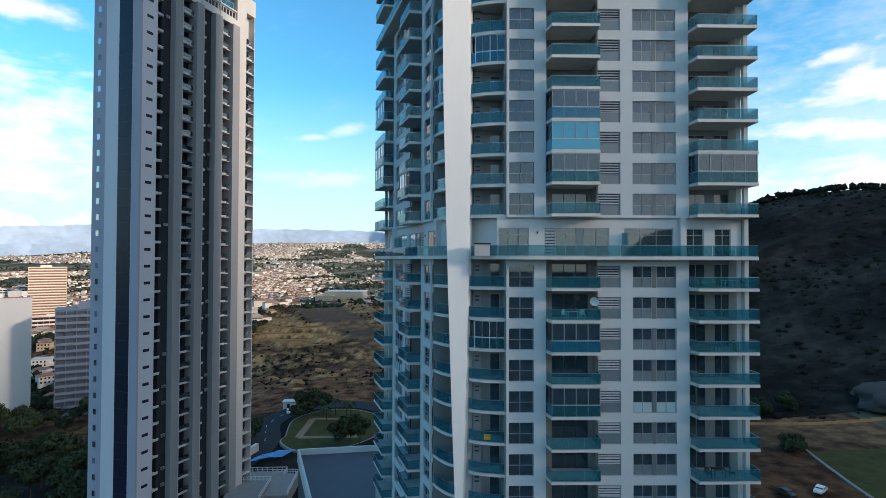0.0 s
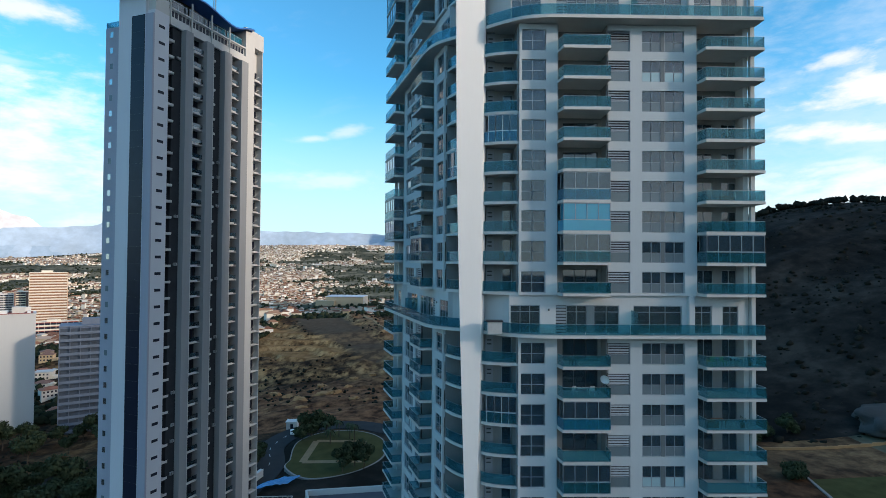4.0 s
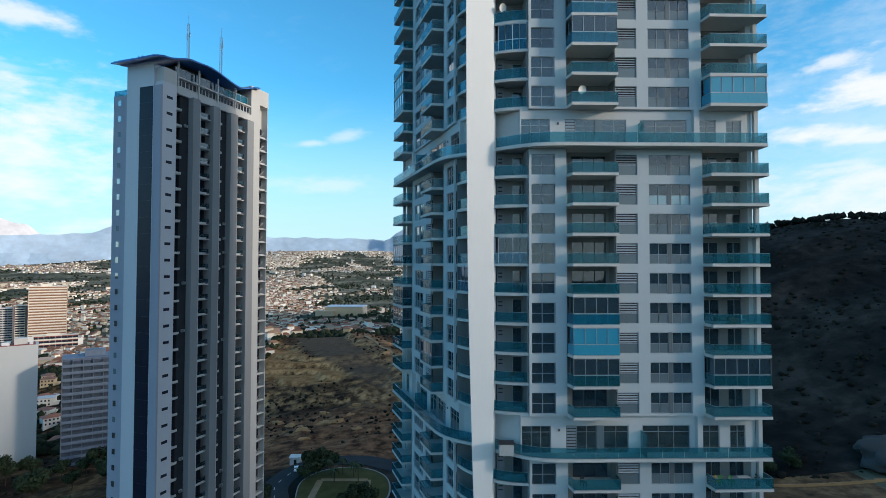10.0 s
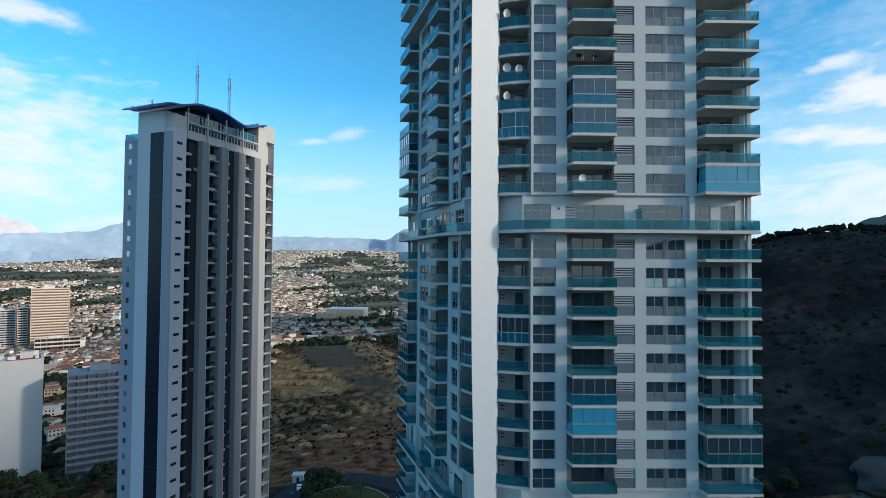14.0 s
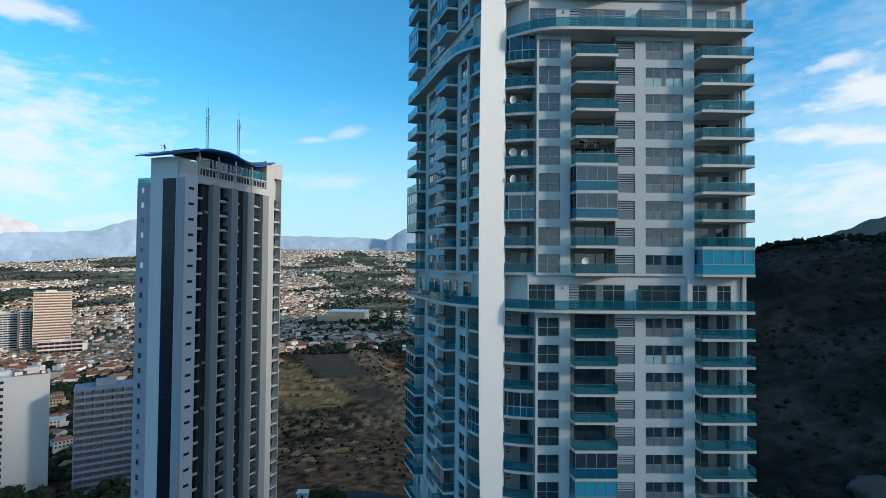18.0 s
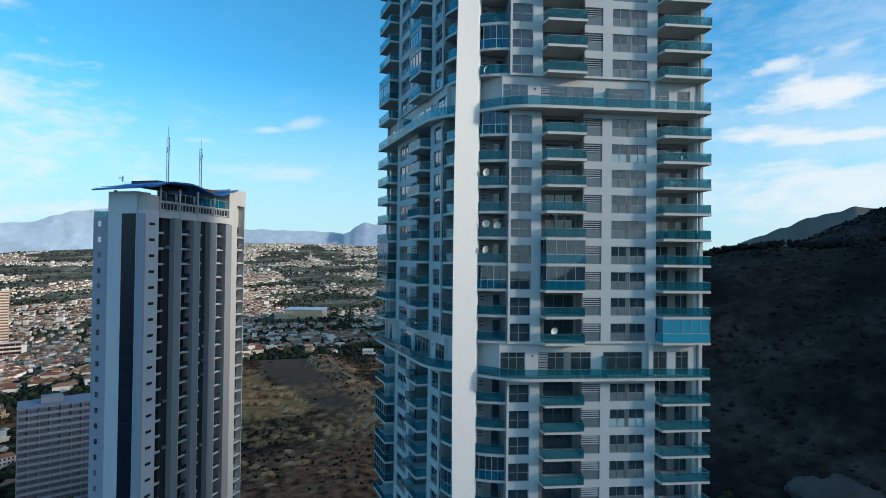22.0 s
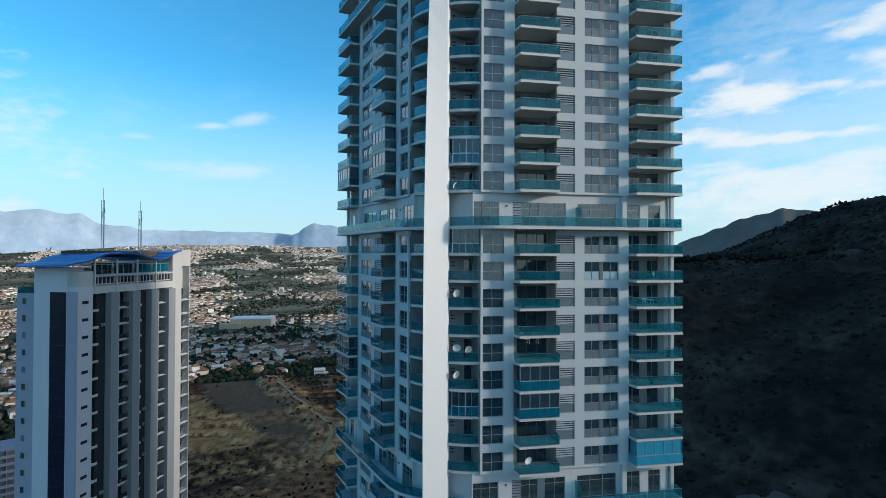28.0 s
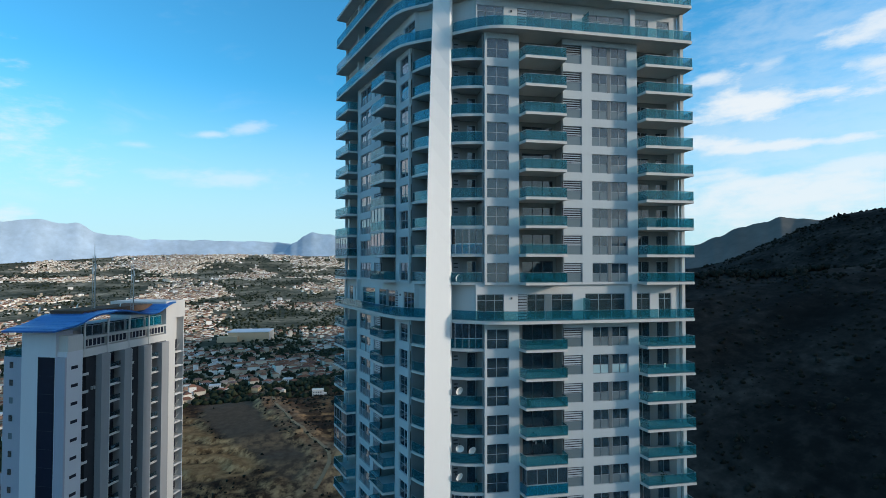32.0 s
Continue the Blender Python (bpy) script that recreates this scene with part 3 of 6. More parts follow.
def shutter_fill(x0, x1, y, z0, z1):
    """A roller shutter's curtain of slats, hinged one to the next."""
    def fill(bm):
        n = max(3, int((z1 - z0) / 0.058))
        rows = []
        for i in range(n):
            for dz, dy in ((0.0, 0.012), (0.008, 0.0), (0.044, 0.0), (0.052, 0.012)):
                z = z0 + (z1 - z0) * i / n + dz
                rows.append([bm.verts.new((x, y + dy, z)) for x in (x0, x1)])
        for a, b in zip(rows, rows[1:]):
            bm.faces.new((a[0], a[1], b[1], b[0]))
    return fill


def pane_fill(x0, x1, y, z0, z1):
    return lambda bm: box(bm, x0, x1, y, y + 0.012, z0, z1)


def window(key, side, z, x0, x1, y, z0, z1, cols, rail, frame_mat, low_mat=None, shut=0.0, pane_mat=None, name="window"):
    """A window: its frame carries the panes above and below the rail, and a shutter or curtain behind."""
    w = fit_in(name, key + "_frame", side, z, tower, window_frame(x0, x1, y, z0, z1, cols, rail), frame_mat)
    step = (x1 - x0) / cols
    for i in range(cols):
        a, b = x0 + step * i + 0.05, x0 + step * (i + 1) - 0.05
        fit_in("pane", f"{key}_hi{i}", side, z, w, pane_fill(a, b, y + 0.03, (rail or z0) + 0.03, z1 - 0.05), pane_mat or PANE)
        if rail:
            fit_in("pane", f"{key}_lo{i}", side, z, w, pane_fill(a, b, y + 0.03, z0 + 0.05, rail - 0.03), low_mat or PANE)
    if shut > 0.05:
        top = z1 - 0.04
        bottom = top - (top - (z0 + 0.04)) * shut
        steps = int(round(shut * 10))
        fit_in("roller_shutter", f"{key}_shut{steps}", side, z, w, shutter_fill(x0 + 0.05, x1 - 0.05, y + 0.06, bottom, top), SHUTTER)
    return w


def curtain(key, side, z, x0, x1, y, z1, parent):
    def fill(bm):
        n = max(6, int((x1 - x0) / 0.09))
        ribbon(bm, [(x0 + (x1 - x0) * i / n, y + (0.04 if i % 2 else 0)) for i in range(n + 1)], 0.05, z1, 0.01)
    fit_in("curtain", key, side, z, parent, fill, CURTAIN)


# glazed-in balconies: (side, column, storey height above the lowest terrace ring)
GLAZED = {("east", "B", 7): PANE, ("east", "B", 10): CYANPANE, ("east", "B", 13): BLUEPANE, ("east", "C", 7): PANE, ("east", "A", 19): BLUEPANE,
          ("east", "B", -9): BLUEPANE, ("east", "B", -15): PANE, ("east", "A", -9): PANE, ("east", "B", 44): BLUEPANE, ("east", "B", 41): BLUEPANE,
          ("east", "A", 41): BLUEPANE, ("east", "C", 35): CYANPANE, ("east", "A", 59): PANE, ("east", "A", 69): BLUEPANE,
          ("west", "C", 13): PANE, ("west", "C", 10): PANE, ("west", "B", 7): PANE, ("west", "C", 44): PANE, ("west", "C", 41): PANE, ("west", "A", 16): BLUEPANE,
          ("west", "C", 19): PANE, ("west", "C", 69): PANE, ("west", "B", 69): PANE, ("west", "B", 72): PANE}


def glaze(side, col, z, mat, balcony):
    """Aluminium glazing that closes a balcony from parapet to ceiling."""
    if col == "A":
        line = [(x, y + 0.06) for x, y in A_EDGE[1:]]
    elif col == "B":
        line = [(0.06, 0.0), (0.06, -OUT + 0.07), (4.55, -OUT + 0.07), (4.55, 0.0)]
    else:
        line = [(13.92, 0.0), (13.92, -OUT + 0.07), (19.55, -OUT + 0.07), (19.55, 0.4)]

    def frame_fill(bm):
        ribbon(bm, line, 1.08, 1.16, 0.06)
        ribbon(bm, line, 2.66, 2.75, 0.06)
        for p, q in zip(line, line[1:]):
            d = Vector(q) - Vector(p)
            n = max(1, round(d.length / 1.05))
            for i in range(n + 1):
                c = Vector(p) + d * i / n
                box(bm, c.x - 0.03, c.x + 0.03, c.y - 0.03, c.y + 0.03, 0.02, 2.75)
    f = fit_in("glazing_frame", "glazing_" + col, side, z, balcony, frame_fill, GLAZEFRAME if mat is not PANE else FRAME)
    fit_in("glazing_pane", f"glazing_pane_{col}_{mat.name}", side, z, balcony, sheet([(x, y + 0.02) for x, y in line], 0.05, 2.68, 0.012), mat if mat is CYANPANE else PANE)
    return f


def balcony(col, side, z, high):
    pts = {"A": A_EDGE, "B": [(-0.2, -0.05), (0.03, -OUT + 0.03), (4.59, -OUT + 0.03), (4.59, -0.02)],
           "C": [(13.7, -0.05), (13.88, -OUT + 0.03), (19.62, -OUT + 0.03), (19.62, 0.5)]}[col]
    if col == "A":
        pts = [(x, y + 0.04) for x, y in pts]
    b = fit_in("balcony", "slab_" + col, side, z, tower, {"A": a_slab, "B": b_slab, "C": c_slab}[col], SLAB)
    mat = GLAZED.get((side, col, high))
    skin = mat if mat in (BLUEPANE, CYANPANE) else TEAL
    runs = [pts[:3], pts[2:]] if col == "A" else [[p, q] for p, q in zip(pts, pts[1:])]
    for i, run in enumerate(runs):
        if len(run) == 2 and abs(run[1][0] - run[0][0]) > 3:       # long front: three sheets
            for k in range(3):
                x0, x1 = (run[0][0] + (run[1][0] - run[0][0]) * (k + j) / 3 for j in (0.004, 0.996))
                fit_in("glass_panel", f"glass_{skin.name}_{col}{i}{k}", side, z, b, sheet([(x0, run[0][1]), (x1, run[0][1])]), skin)
        else:
            fit_in("glass_panel", f"glass_{skin.name}_{col}{i}", side, z, b, sheet(run), skin)
    fit_in("bottom_rail", "rail_" + col, side, z, b, lambda bm: [bars(pts, 0.05)(bm), bars(pts, 1.07, 0.014)(bm)], METAL)
    if mat:
        glaze(side, col, z, mat, b)
    return b


def louvre_fill(bm):
    window_frame(4.8, 7.0, 0.06, 0, 2.1, 1, 1.0)(bm)
    for i in range(4):
        z = 1.09 + i * 0.25
        for dy in (0.07, 0.082):
            bm.faces.new([bm.verts.new(p) for p in ((4.86, dy, z), (6.94, dy, z), (6.94, dy + 0.05, z + 0.13), (4.86, dy + 0.05, z + 0.13))])


def storey(side, z, high, rnd):
    for key, fill in LOGGIA_WALLS.items():
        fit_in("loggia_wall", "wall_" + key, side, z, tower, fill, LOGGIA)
    for i, (x0, x1) in enumerate(((-4.05, -1.4), (4.8, 7.0), (8.15, 12.4))):
        fit_in("spandrel", f"spandrel{i}", side, z, tower, lambda bm: box(bm, x0, x1, 0.002, 0.3, 2.1, 3.0), TOWERWALL)
    fit_in("window_post", "window_post", side, z, tower, lambda bm: box(bm, 10.08, 10.46, 0.10, 0.3, 0, 2.1), PANELGREY)
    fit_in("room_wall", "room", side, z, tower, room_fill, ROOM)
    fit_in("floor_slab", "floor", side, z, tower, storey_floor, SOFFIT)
    for col in "ABC":
        balcony(col, side, z, high)
    pick = lambda *w: rnd.choice(w)          # noqa: E731
    w = window("win_a", side, z, -4.0, -1.45, 0.12, 0.02, 2.08, 2, 1.0, FRAME, FROST if rnd.random() < 0.35 else PANE, pick(0, 0, 0.4, 0.5, 0.5, 1.0))
    if rnd.random() < 0.4:
        curtain("cur_a", side, z, -3.9, -2.6, 0.3, 2.0, w)
    fit_in("jamb", "jamb_a", side, z, tower, lambda bm: box(bm, -4.05, -3.8, -0.03, 0.2, 0, 2.1), PAINT)
    for i, (x0, x1) in enumerate(((8.2, 10.06), (10.48, 12.36))):
        w = window(f"win_d{i}" + ("_pale" if high in (-15, 25, 56) else ""), side, z, x0, x1, 0.12, 0.02, 2.08, 2, 0.98, FRAME, PALEPANEL if high in (-15, 25, 56) else FROST, pick(0, 0, 0.5, 0.5, 0.5, 0.3))
    lv = fit_in("louvre_window", "louvre", side, z, tower, louvre_fill, FRAME)
    fit_in("pane", "louvre_pane", side, z, lv, pane_fill(4.86, 6.94, 0.1, 0.06, 0.97), FROST)
    fit_in("backing", "louvre_back", side, z, lv, lambda bm: box(bm, 4.85, 6.95, 0.26, 0.28, 1.0, 2.06), BLACKISH)
    d = window("door_b", side, z, 0.75, 4.35, BACK + 0.05, 0.02, 2.28, 3, 0, pick(FRAME, FRAME, DARKFRAME), None, pick(0, 0, 0, 0.3, 1.0), name="sliding_door")
    if rnd.random() < 0.5:
        curtain(f"cur_b{rnd.randint(0, 1)}", side, z, 0.85, pick(2.0, 2.0), BACK + 0.3, 2.2, d)
    window("door_c1", side, z, 14.3, 16.2, BACK + 0.05, 0.02, 2.28, 2, 0, FRAME, None, pick(0, 0, 0, 0.5, 1.0), name="sliding_door")
    window("door_c2", side, z, 17.1, 18.6, BACK + 0.05, 0.02, 2.28, 2, 0, FRAME, None, pick(0, 0, 0.4, 1.0), name="sliding_door")
    window("door_a", side, z, -5.35, -4.35, 2.62, 0.02, 2.28, 1, 0, FRAME, None, 0, name="door")
    fit_in("service_panel", "service", side, z, tower, lambda bm: [box(bm, -7.05, -6.25, 2.3, 2.69, 0, 2.74), box(bm, -6.9, -6.45, 2.26, 2.31, 1.55, 1.68, 1), box(bm, -6.9, -6.45, 2.26, 2.31, 1.95, 2.08, 1)],
           GREYPAINT, BLACKISH)


def ring_slab(bm):
    solid(bm, RING_EDGE + [(19.6, 3.0), (-6.8, 3.0)], -0.3, 0.0)


def terrace_walls(side, z):
    """The wall of a terrace storey, pier by pier, with the lintels between and the fascia on top."""
    curved = lambda bm: [solid(bm, [(-7.25, 2.75), (-6.2, 1.95), (-5.4, 1.3), (-4.83, 0.75), (-4.83, 0.95), (-5.4, 1.5), (-6.2, 2.15), (-7.25, 2.95)], 0, 3.75), box(bm, -4.9, -4.8, 0.3, 0.95, 0, 3.75)]          # noqa: E731
    fit_in("facade_wall", "t_wall_curved", side, z, tower, curved, PAINT)
    for a, b in ((-1.86, -0.3), (6.0, 7.4), (12.25, 12.8), (15.25, 16.3), (17.9, 18.7)):
        fit_in("facade_wall", f"t_wall{a}", side, z, tower, lambda bm: box(bm, a, b, 0.3, 0.5, 0, 3.75), PAINT)
    for a, b in ((-4.8, -1.86), (-0.3, 6.0), (7.4, 12.25), (12.8, 15.25), (16.3, 17.9)):
        fit_in("lintel", f"t_lintel{a}", side, z, tower, lambda bm: box(bm, a, b, 0.302, 0.498, 2.75, 3.75), PAINT)
    fit_in("pier", "t_pier", side, z, tower, lambda bm: box(bm, 12.75, 13.3, -0.25, 0.298, 0, 3.75), PAINT)
    fit_in("pier", "t_pier_end", side, z, tower, lambda bm: box(bm, 19.1, 19.5, 0.05, 0.5, 0, 3.75), PAINT)
    fit_in("fascia", "t_fascia", side, z, tower, lambda bm: box(bm, -4.04, 19.5, 0.0, 0.34, 3.752, 4.0), PAINT)
    fit_in("fascia", "t_fascia_curved", side, z, tower, lambda bm: solid(bm, [(x, y + 0.08) for x, y in A_EDGE] + [(-4.05, 2.7), (-7.3, 2.7)], 3.752, 3.99), PAINT)


def terrace(side, z, wall=True):
    r = fit_in("terrace", "ring_slab", side, z, tower, ring_slab, SLAB)
    edge = [(x, y + 0.05) for x, y in RING_EDGE[:-1]] + [(19.55, -OUT + 0.05)]
    pieces = [edge[0:3], edge[2:5], edge[4:7], edge[6:9]]
    for k in range(9):
        pieces.append([(19.55 * k / 9 + 0.02, -OUT + 0.05), (19.55 * (k + 1) / 9 - 0.02, -OUT + 0.05)])
    pieces.append([(19.55, -OUT + 0.05), (19.55, 0.6)])
    pieces.append([(19.55, 0.62), (19.55, 2.9)])
    for i, p in enumerate(pieces):
        fit_in("glass_panel", f"ring_glass{i}", side, z, r, sheet(p), TEAL)
    fit_in("bottom_rail", "ring_rail", side, z, r, lambda bm: [bars(edge, 0.05)(bm), bars(edge, 1.07, 0.014)(bm)], METAL)
    if not wall:
        return
    terrace_walls(side, z)
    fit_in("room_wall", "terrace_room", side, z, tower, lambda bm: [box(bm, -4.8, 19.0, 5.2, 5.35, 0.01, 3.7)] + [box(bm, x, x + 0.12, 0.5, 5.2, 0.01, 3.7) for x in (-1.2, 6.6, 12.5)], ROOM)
    window("t_a", side, z, -4.8, -1.9, 0.36, 0.02, 2.72, 3, 2.1, FRAME, pane_mat=TERRACEPANE, low_mat=TERRACEPANE, name="sliding_door")
    window("t_b1", side, z, 0.75, 2.75, 0.36, 0.02, 2.72, 2, 2.1, FRAME, TERRACEPANE, 0, TERRACEPANE, name="sliding_door")
    window("t_b2", side, z, 3.5, 5.95, 0.36, 0.02, 2.72, 2, 2.1, FRAME, TERRACEPANE, 0, TERRACEPANE, name="sliding_door")
    fit_in("louvre_window", "t_louvre", side, z, tower, lambda bm: [box(bm, -0.25, 0.7, 0.33, 0.35, 0.1 + i * 0.3, 0.31 + i * 0.3) for i in range(9)], FRAME)
    fit_in("backing", "t_louvre_back", side, z, tower, lambda bm: box(bm, -0.28, 0.74, 0.42, 0.46, 0, 2.75), BLACKISH)
    fit_in("infill_panel", "t_panel", side, z, tower, lambda bm: box(bm, 2.78, 3.47, 0.33, 0.4, 0, 2.75), FROST)
    window("t_d", side, z, 7.45, 12.2, 0.36, 0.02, 2.72, 3, 2.1, FRAME, TERRACEPANE, 0, TERRACEPANE, name="sliding_door")
    window("t_c1", side, z, 13.35, 15.2, 0.36, 0.02, 2.72, 2, 2.1, FRAME, TERRACEPANE, 0, TERRACEPANE, name="sliding_door")
    window("t_c2", side, z, 16.35, 17.85, 0.36, 0.02, 2.72, 2, 2.1, FRAME, TERRACEPANE, 0, TERRACEPANE, name="sliding_door")
    fit_in("glass_divider", "t_divider", side, z, tower, lambda bm: box(bm, 7.2, 7.22, -OUT + 0.1, 0.3, 0.02, 2.3), TEAL)
    for x in (-1.1,):
        fit_in("wall_lamp", f"t_lamp{x}", side, z, tower, lambda bm: box(bm, x, x + 0.16, 0.2, 0.3, 2.2, 2.42), DARKFRAME)


def piers(side, z0, z1):
    for i, (x0, x1, y0, y1) in enumerate(((-1.4, -0.25, 0, 0.35), (7.0, 8.15, 0, 0.35), (12.4, 13.65, 0, 0.35), (19.1, 19.5, 0.05, 0.5))):
        fit_in("pier", f"pier{i}_{round(z1 - z0)}", side, z0, tower, lambda bm: box(bm, x0, x1, y0, y1, 0, z1 - z0), TOWERWALL)


rnd = random.Random(11)
for side in FACE:
    for n, r in enumerate(RINGS):
        terrace(side, r)
        if n < 3:
            piers(side, r + TERR, r + TERR + 9 * STOREY)
            for k in range(9):
                z = r + TERR + STOREY * k
                storey(side, z, round(z - A0), rnd)
    piers(side, A0 - 33, A0)
    for k in range(1, 12):
        storey(side, A0 - STOREY * k, -3 * k, rnd)
    for h in (4.0, 8.0):
        terrace(side, RINGS[3] + h)

TOP = RINGS[3] + 12
AX, AN, AP = Vector((0.6277, 0.7785)), Vector((0.7785, -0.6277)), Vector((5.62, 52.5))
core_plan = [plan("east", -6, -5.4), plan("east", 18.5, -5.4), plan("east", 18.5, -26), plan("west", 18.5, -26), plan("west", 18.5, -5.4), plan("west", -6, -5.4)]
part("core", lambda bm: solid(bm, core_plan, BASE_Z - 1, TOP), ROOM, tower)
part("flank_wall", lambda bm: solid(bm, [plan("east", 19.08, -0.55), plan("east", 19.08, -27), plan("east", 18.6, -27), plan("east", 18.6, -0.55)], BASE_Z - 1, TOP), PAINT, tower)
part("flank_wall", lambda bm: solid(bm, [plan("west", 19.08, -0.55), plan("west", 19.08, -27), plan("west", 18.6, -27), plan("west", 18.6, -0.55)], BASE_Z - 1, TOP), PAINT, tower)
roof_plan = [plan("east", -7.7, -2.0), plan("east", -3.8, 0.9), plan("east", 0, 1.43), plan("east", 19.6, 1.43), plan("east", 19.6, -27), plan("west", 19.6, -27), plan("west", 19.6, 1.43), plan("west", 0, 1.43), plan("west", -3.8, 0.9), plan("west", -7.7, -2.0)]
part("roof", lambda bm: solid(bm, roof_plan, TOP, TOP + 0.4), SLAB, tower)
part("plinth", lambda bm: solid(bm, [plan("east", -6.5, -1.6), plan("east", 19.4, -0.1), plan("east", 19.4, -20), plan("west", 19.4, -20), plan("west", 19.4, -0.1), plan("west", -6.5, -1.6)], BASE_Z - 2, A0 - 33 - 0.3), PAINT, tower)


def fin_fill(bm):
    """The white corner blade: its outer edge swells at two thirds of the height and leans back towards foot and top; its front slants towards the east face."""
    rings = []
    for i in range(61):
        z = BASE_Z - 1 + (TOP + 3 - BASE_Z + 1) * i / 60
        k = 1.15 - (0.00079 if z > 94 else 0.00036) * (z - 94) ** 2
        tip, root = AP - k * AX, AP + 1.75 * AX
        d = min(1.3, max(0.0, 62 - z) / 32)          # slimmer towards the foot
        a, b = 0.38 * d, 0.46 * d * d
        row = [tip - (0.56 - a) * AN - 0.03 * AX, tip - (0.68 - a) * AN + 0.12 * AX, root - (0.88 - a) * AN, root + (1.2 - b) * AN, AP + 1.3 * AX + (1.2 - b) * AN, AP + 1.18 * AX + (1.12 - b) * AN]
        rings.append([bm.verts.new((p.x, p.y, z)) for p in row])
    for a, b in zip(rings, rings[1:]):
        for j in range(6):
            bm.faces.new((a[j], a[(j + 1) % 6], b[(j + 1) % 6], b[j]))
    bm.faces.new(rings[0][::-1])
    bm.faces.new(rings[-1])


part("corner_fin", fin_fill, FINPAINT, tower, "white painted curved corner fin")
part("fin_root", lambda bm: solid(bm, [tuple(AP + 1.9 * AX - 0.36 * AN), tuple(AP + 1.9 * AX + 0.46 * AN), tuple(AP + 6 * AX + 1.4 * AN), tuple(AP + 6 * AX - 1.4 * AN)], BASE_Z - 1, TOP), PAINT, tower)

# ---- the second tower ----
TU = Vector((0.393, 0.9195))
LT_M = Matrix(((TU.x, -TU.y, 0, -46.93), (TU.y, TU.x, 0, 99.68), (0, 0, 1, 0), (0, 0, 0, 1)))      # x along the long face, y along the short front to its far end
LT_BASE = ground_at(-45, 112)
LT_H, LT_TOP = 3.06, 97.5
grey_tower = put("residential_tower", None, None, Matrix.Translation((-45, 112, LT_BASE)))
tagged(grey_tower, "slender grey residential tower with dark piers and a wavy blue roof", "apartment building")


def lt(name, key, fill, mat, parent=None, z=0.0, label="", x=0.0):
    if ("lt", key) not in KIT:
        KIT["lt", key] = mesh(name, fill, *(mat if isinstance(mat, tuple) else (mat,)))
    return put(name, KIT["lt", key], parent or grey_tower, LT_M @ Matrix.Translation((x, 0, z)), label)


lt("facade_wall", "end_wall", lambda bm: [box(bm, 0, 3.2, 0, 8.5, LT_BASE - 1, LT_TOP + 1.0)], BLUEWHITE)
lt("facade_wall", "front_block", lambda bm: solid(bm, [(-0.35, 1.85), (3.0, 1.85), (3.0, 8.5), (-0.35, 8.5)], LT_BASE - 1, 101.9), BLUEWHITE)
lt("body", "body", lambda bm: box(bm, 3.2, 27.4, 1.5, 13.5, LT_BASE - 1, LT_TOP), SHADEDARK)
lt("parapet_band", "band", lambda bm: box(bm, 3.2, 24.4, 0.0, 1.5, LT_TOP - 0.4, LT_TOP + 1.0), BEIGE)
lt("penthouse_wall", "pent", lambda bm: box(bm, 3.4, 24.4, 1.9, 12.5, LT_TOP, 101.6), BEIGE)
lt("end_block", "end_block", lambda bm: [box(bm, 24.4, 27.4, 0.0, 13.5, LT_BASE - 1, 101.6), box(bm, 24.4, 31.1, 0.8, 13.5, 101.6, 105.2), box(bm, 24.4, 30.5, 0.0, 0.8, 101.6, 105.3)], BEIGE)
lt("end_wall", "far_wall", lambda bm: [box(bm, 27.4, 30.2, 1.7, 13.5, LT_BASE - 1, 101.6), box(bm, 30.1, 30.25, 0, 1.7, LT_BASE - 1, 101.6)], BEIGE)
lt("strip_wall", "strip", lambda bm: [box(bm, 1.3, 6, 8.5, 13.9, LT_BASE - 1, 97.2), box(bm, 6, 24, 12.0, 13.85, LT_BASE - 1, 97.2)], LILAC)
lt("glass_railing", "strip_glass", lambda bm: [box(bm, 1.35, 1.37, 9.6, 13.85, 97.2, 98.3), box(bm, 1.37, 5.9, 13.83, 13.85, 97.2, 98.3)], TEAL)
lt("column", "corner_post", lambda bm: box(bm, 1.4, 1.8, 8.6, 9.1, 97.2, 102.4), LILAC)
lt("curtain_wall_frame", "cw_back", lambda bm: box(bm, -0.37, -0.352, 1.95, 5.25, LT_BASE - 1, 97.65), DARKFRAME)
for i in range(36):      # dark curtain wall, one sheet a storey
    lt("curtain_wall_panel", "cw", lambda bm: box(bm, -0.40, -0.373, 1.99, 5.22, -3.03, 0), CURTAINWALL, None, 97.6 - i * LT_H)
lt("cladding_panel", "clad", lambda bm: box(bm, -0.37, -0.02, -0.02, 1.84, LT_BASE - 1, 97.7), LILAC)
for n, (x0, x1) in enumerate(((6.6, 8.4), (12.0, 13.8), (17.1, 19.1), (22.3, 24.4))):
    lt("pier", f"pier{n}", lambda bm: [box(bm, x0, x1, -0.75, 1.5, LT_BASE - 1, 97.2 - 0.1 * n), box(bm, x1, x1 + 0.12, -0.77, 1.5, LT_BASE - 1, 97.0 - 0.1 * n, 1)], (GREYPAINT, BEIGE))


def loggia_slab(x0, x1):
    return lambda bm: [box(bm, x0, x1, -0.05, 1.5, -0.16, 0.0), box(bm, x0, x1 - 0.9, -0.08, 0.02, 0.0, 0.28)]


def ac_unit(bm):
    box(bm, 0, 0.75, 0, 0.3, 0, 0.55)
    for k in range(6):
        box(bm, 0.06, 0.5, -0.012, 0.0, 0.06 + k * 0.08, 0.1 + k * 0.08, 1)


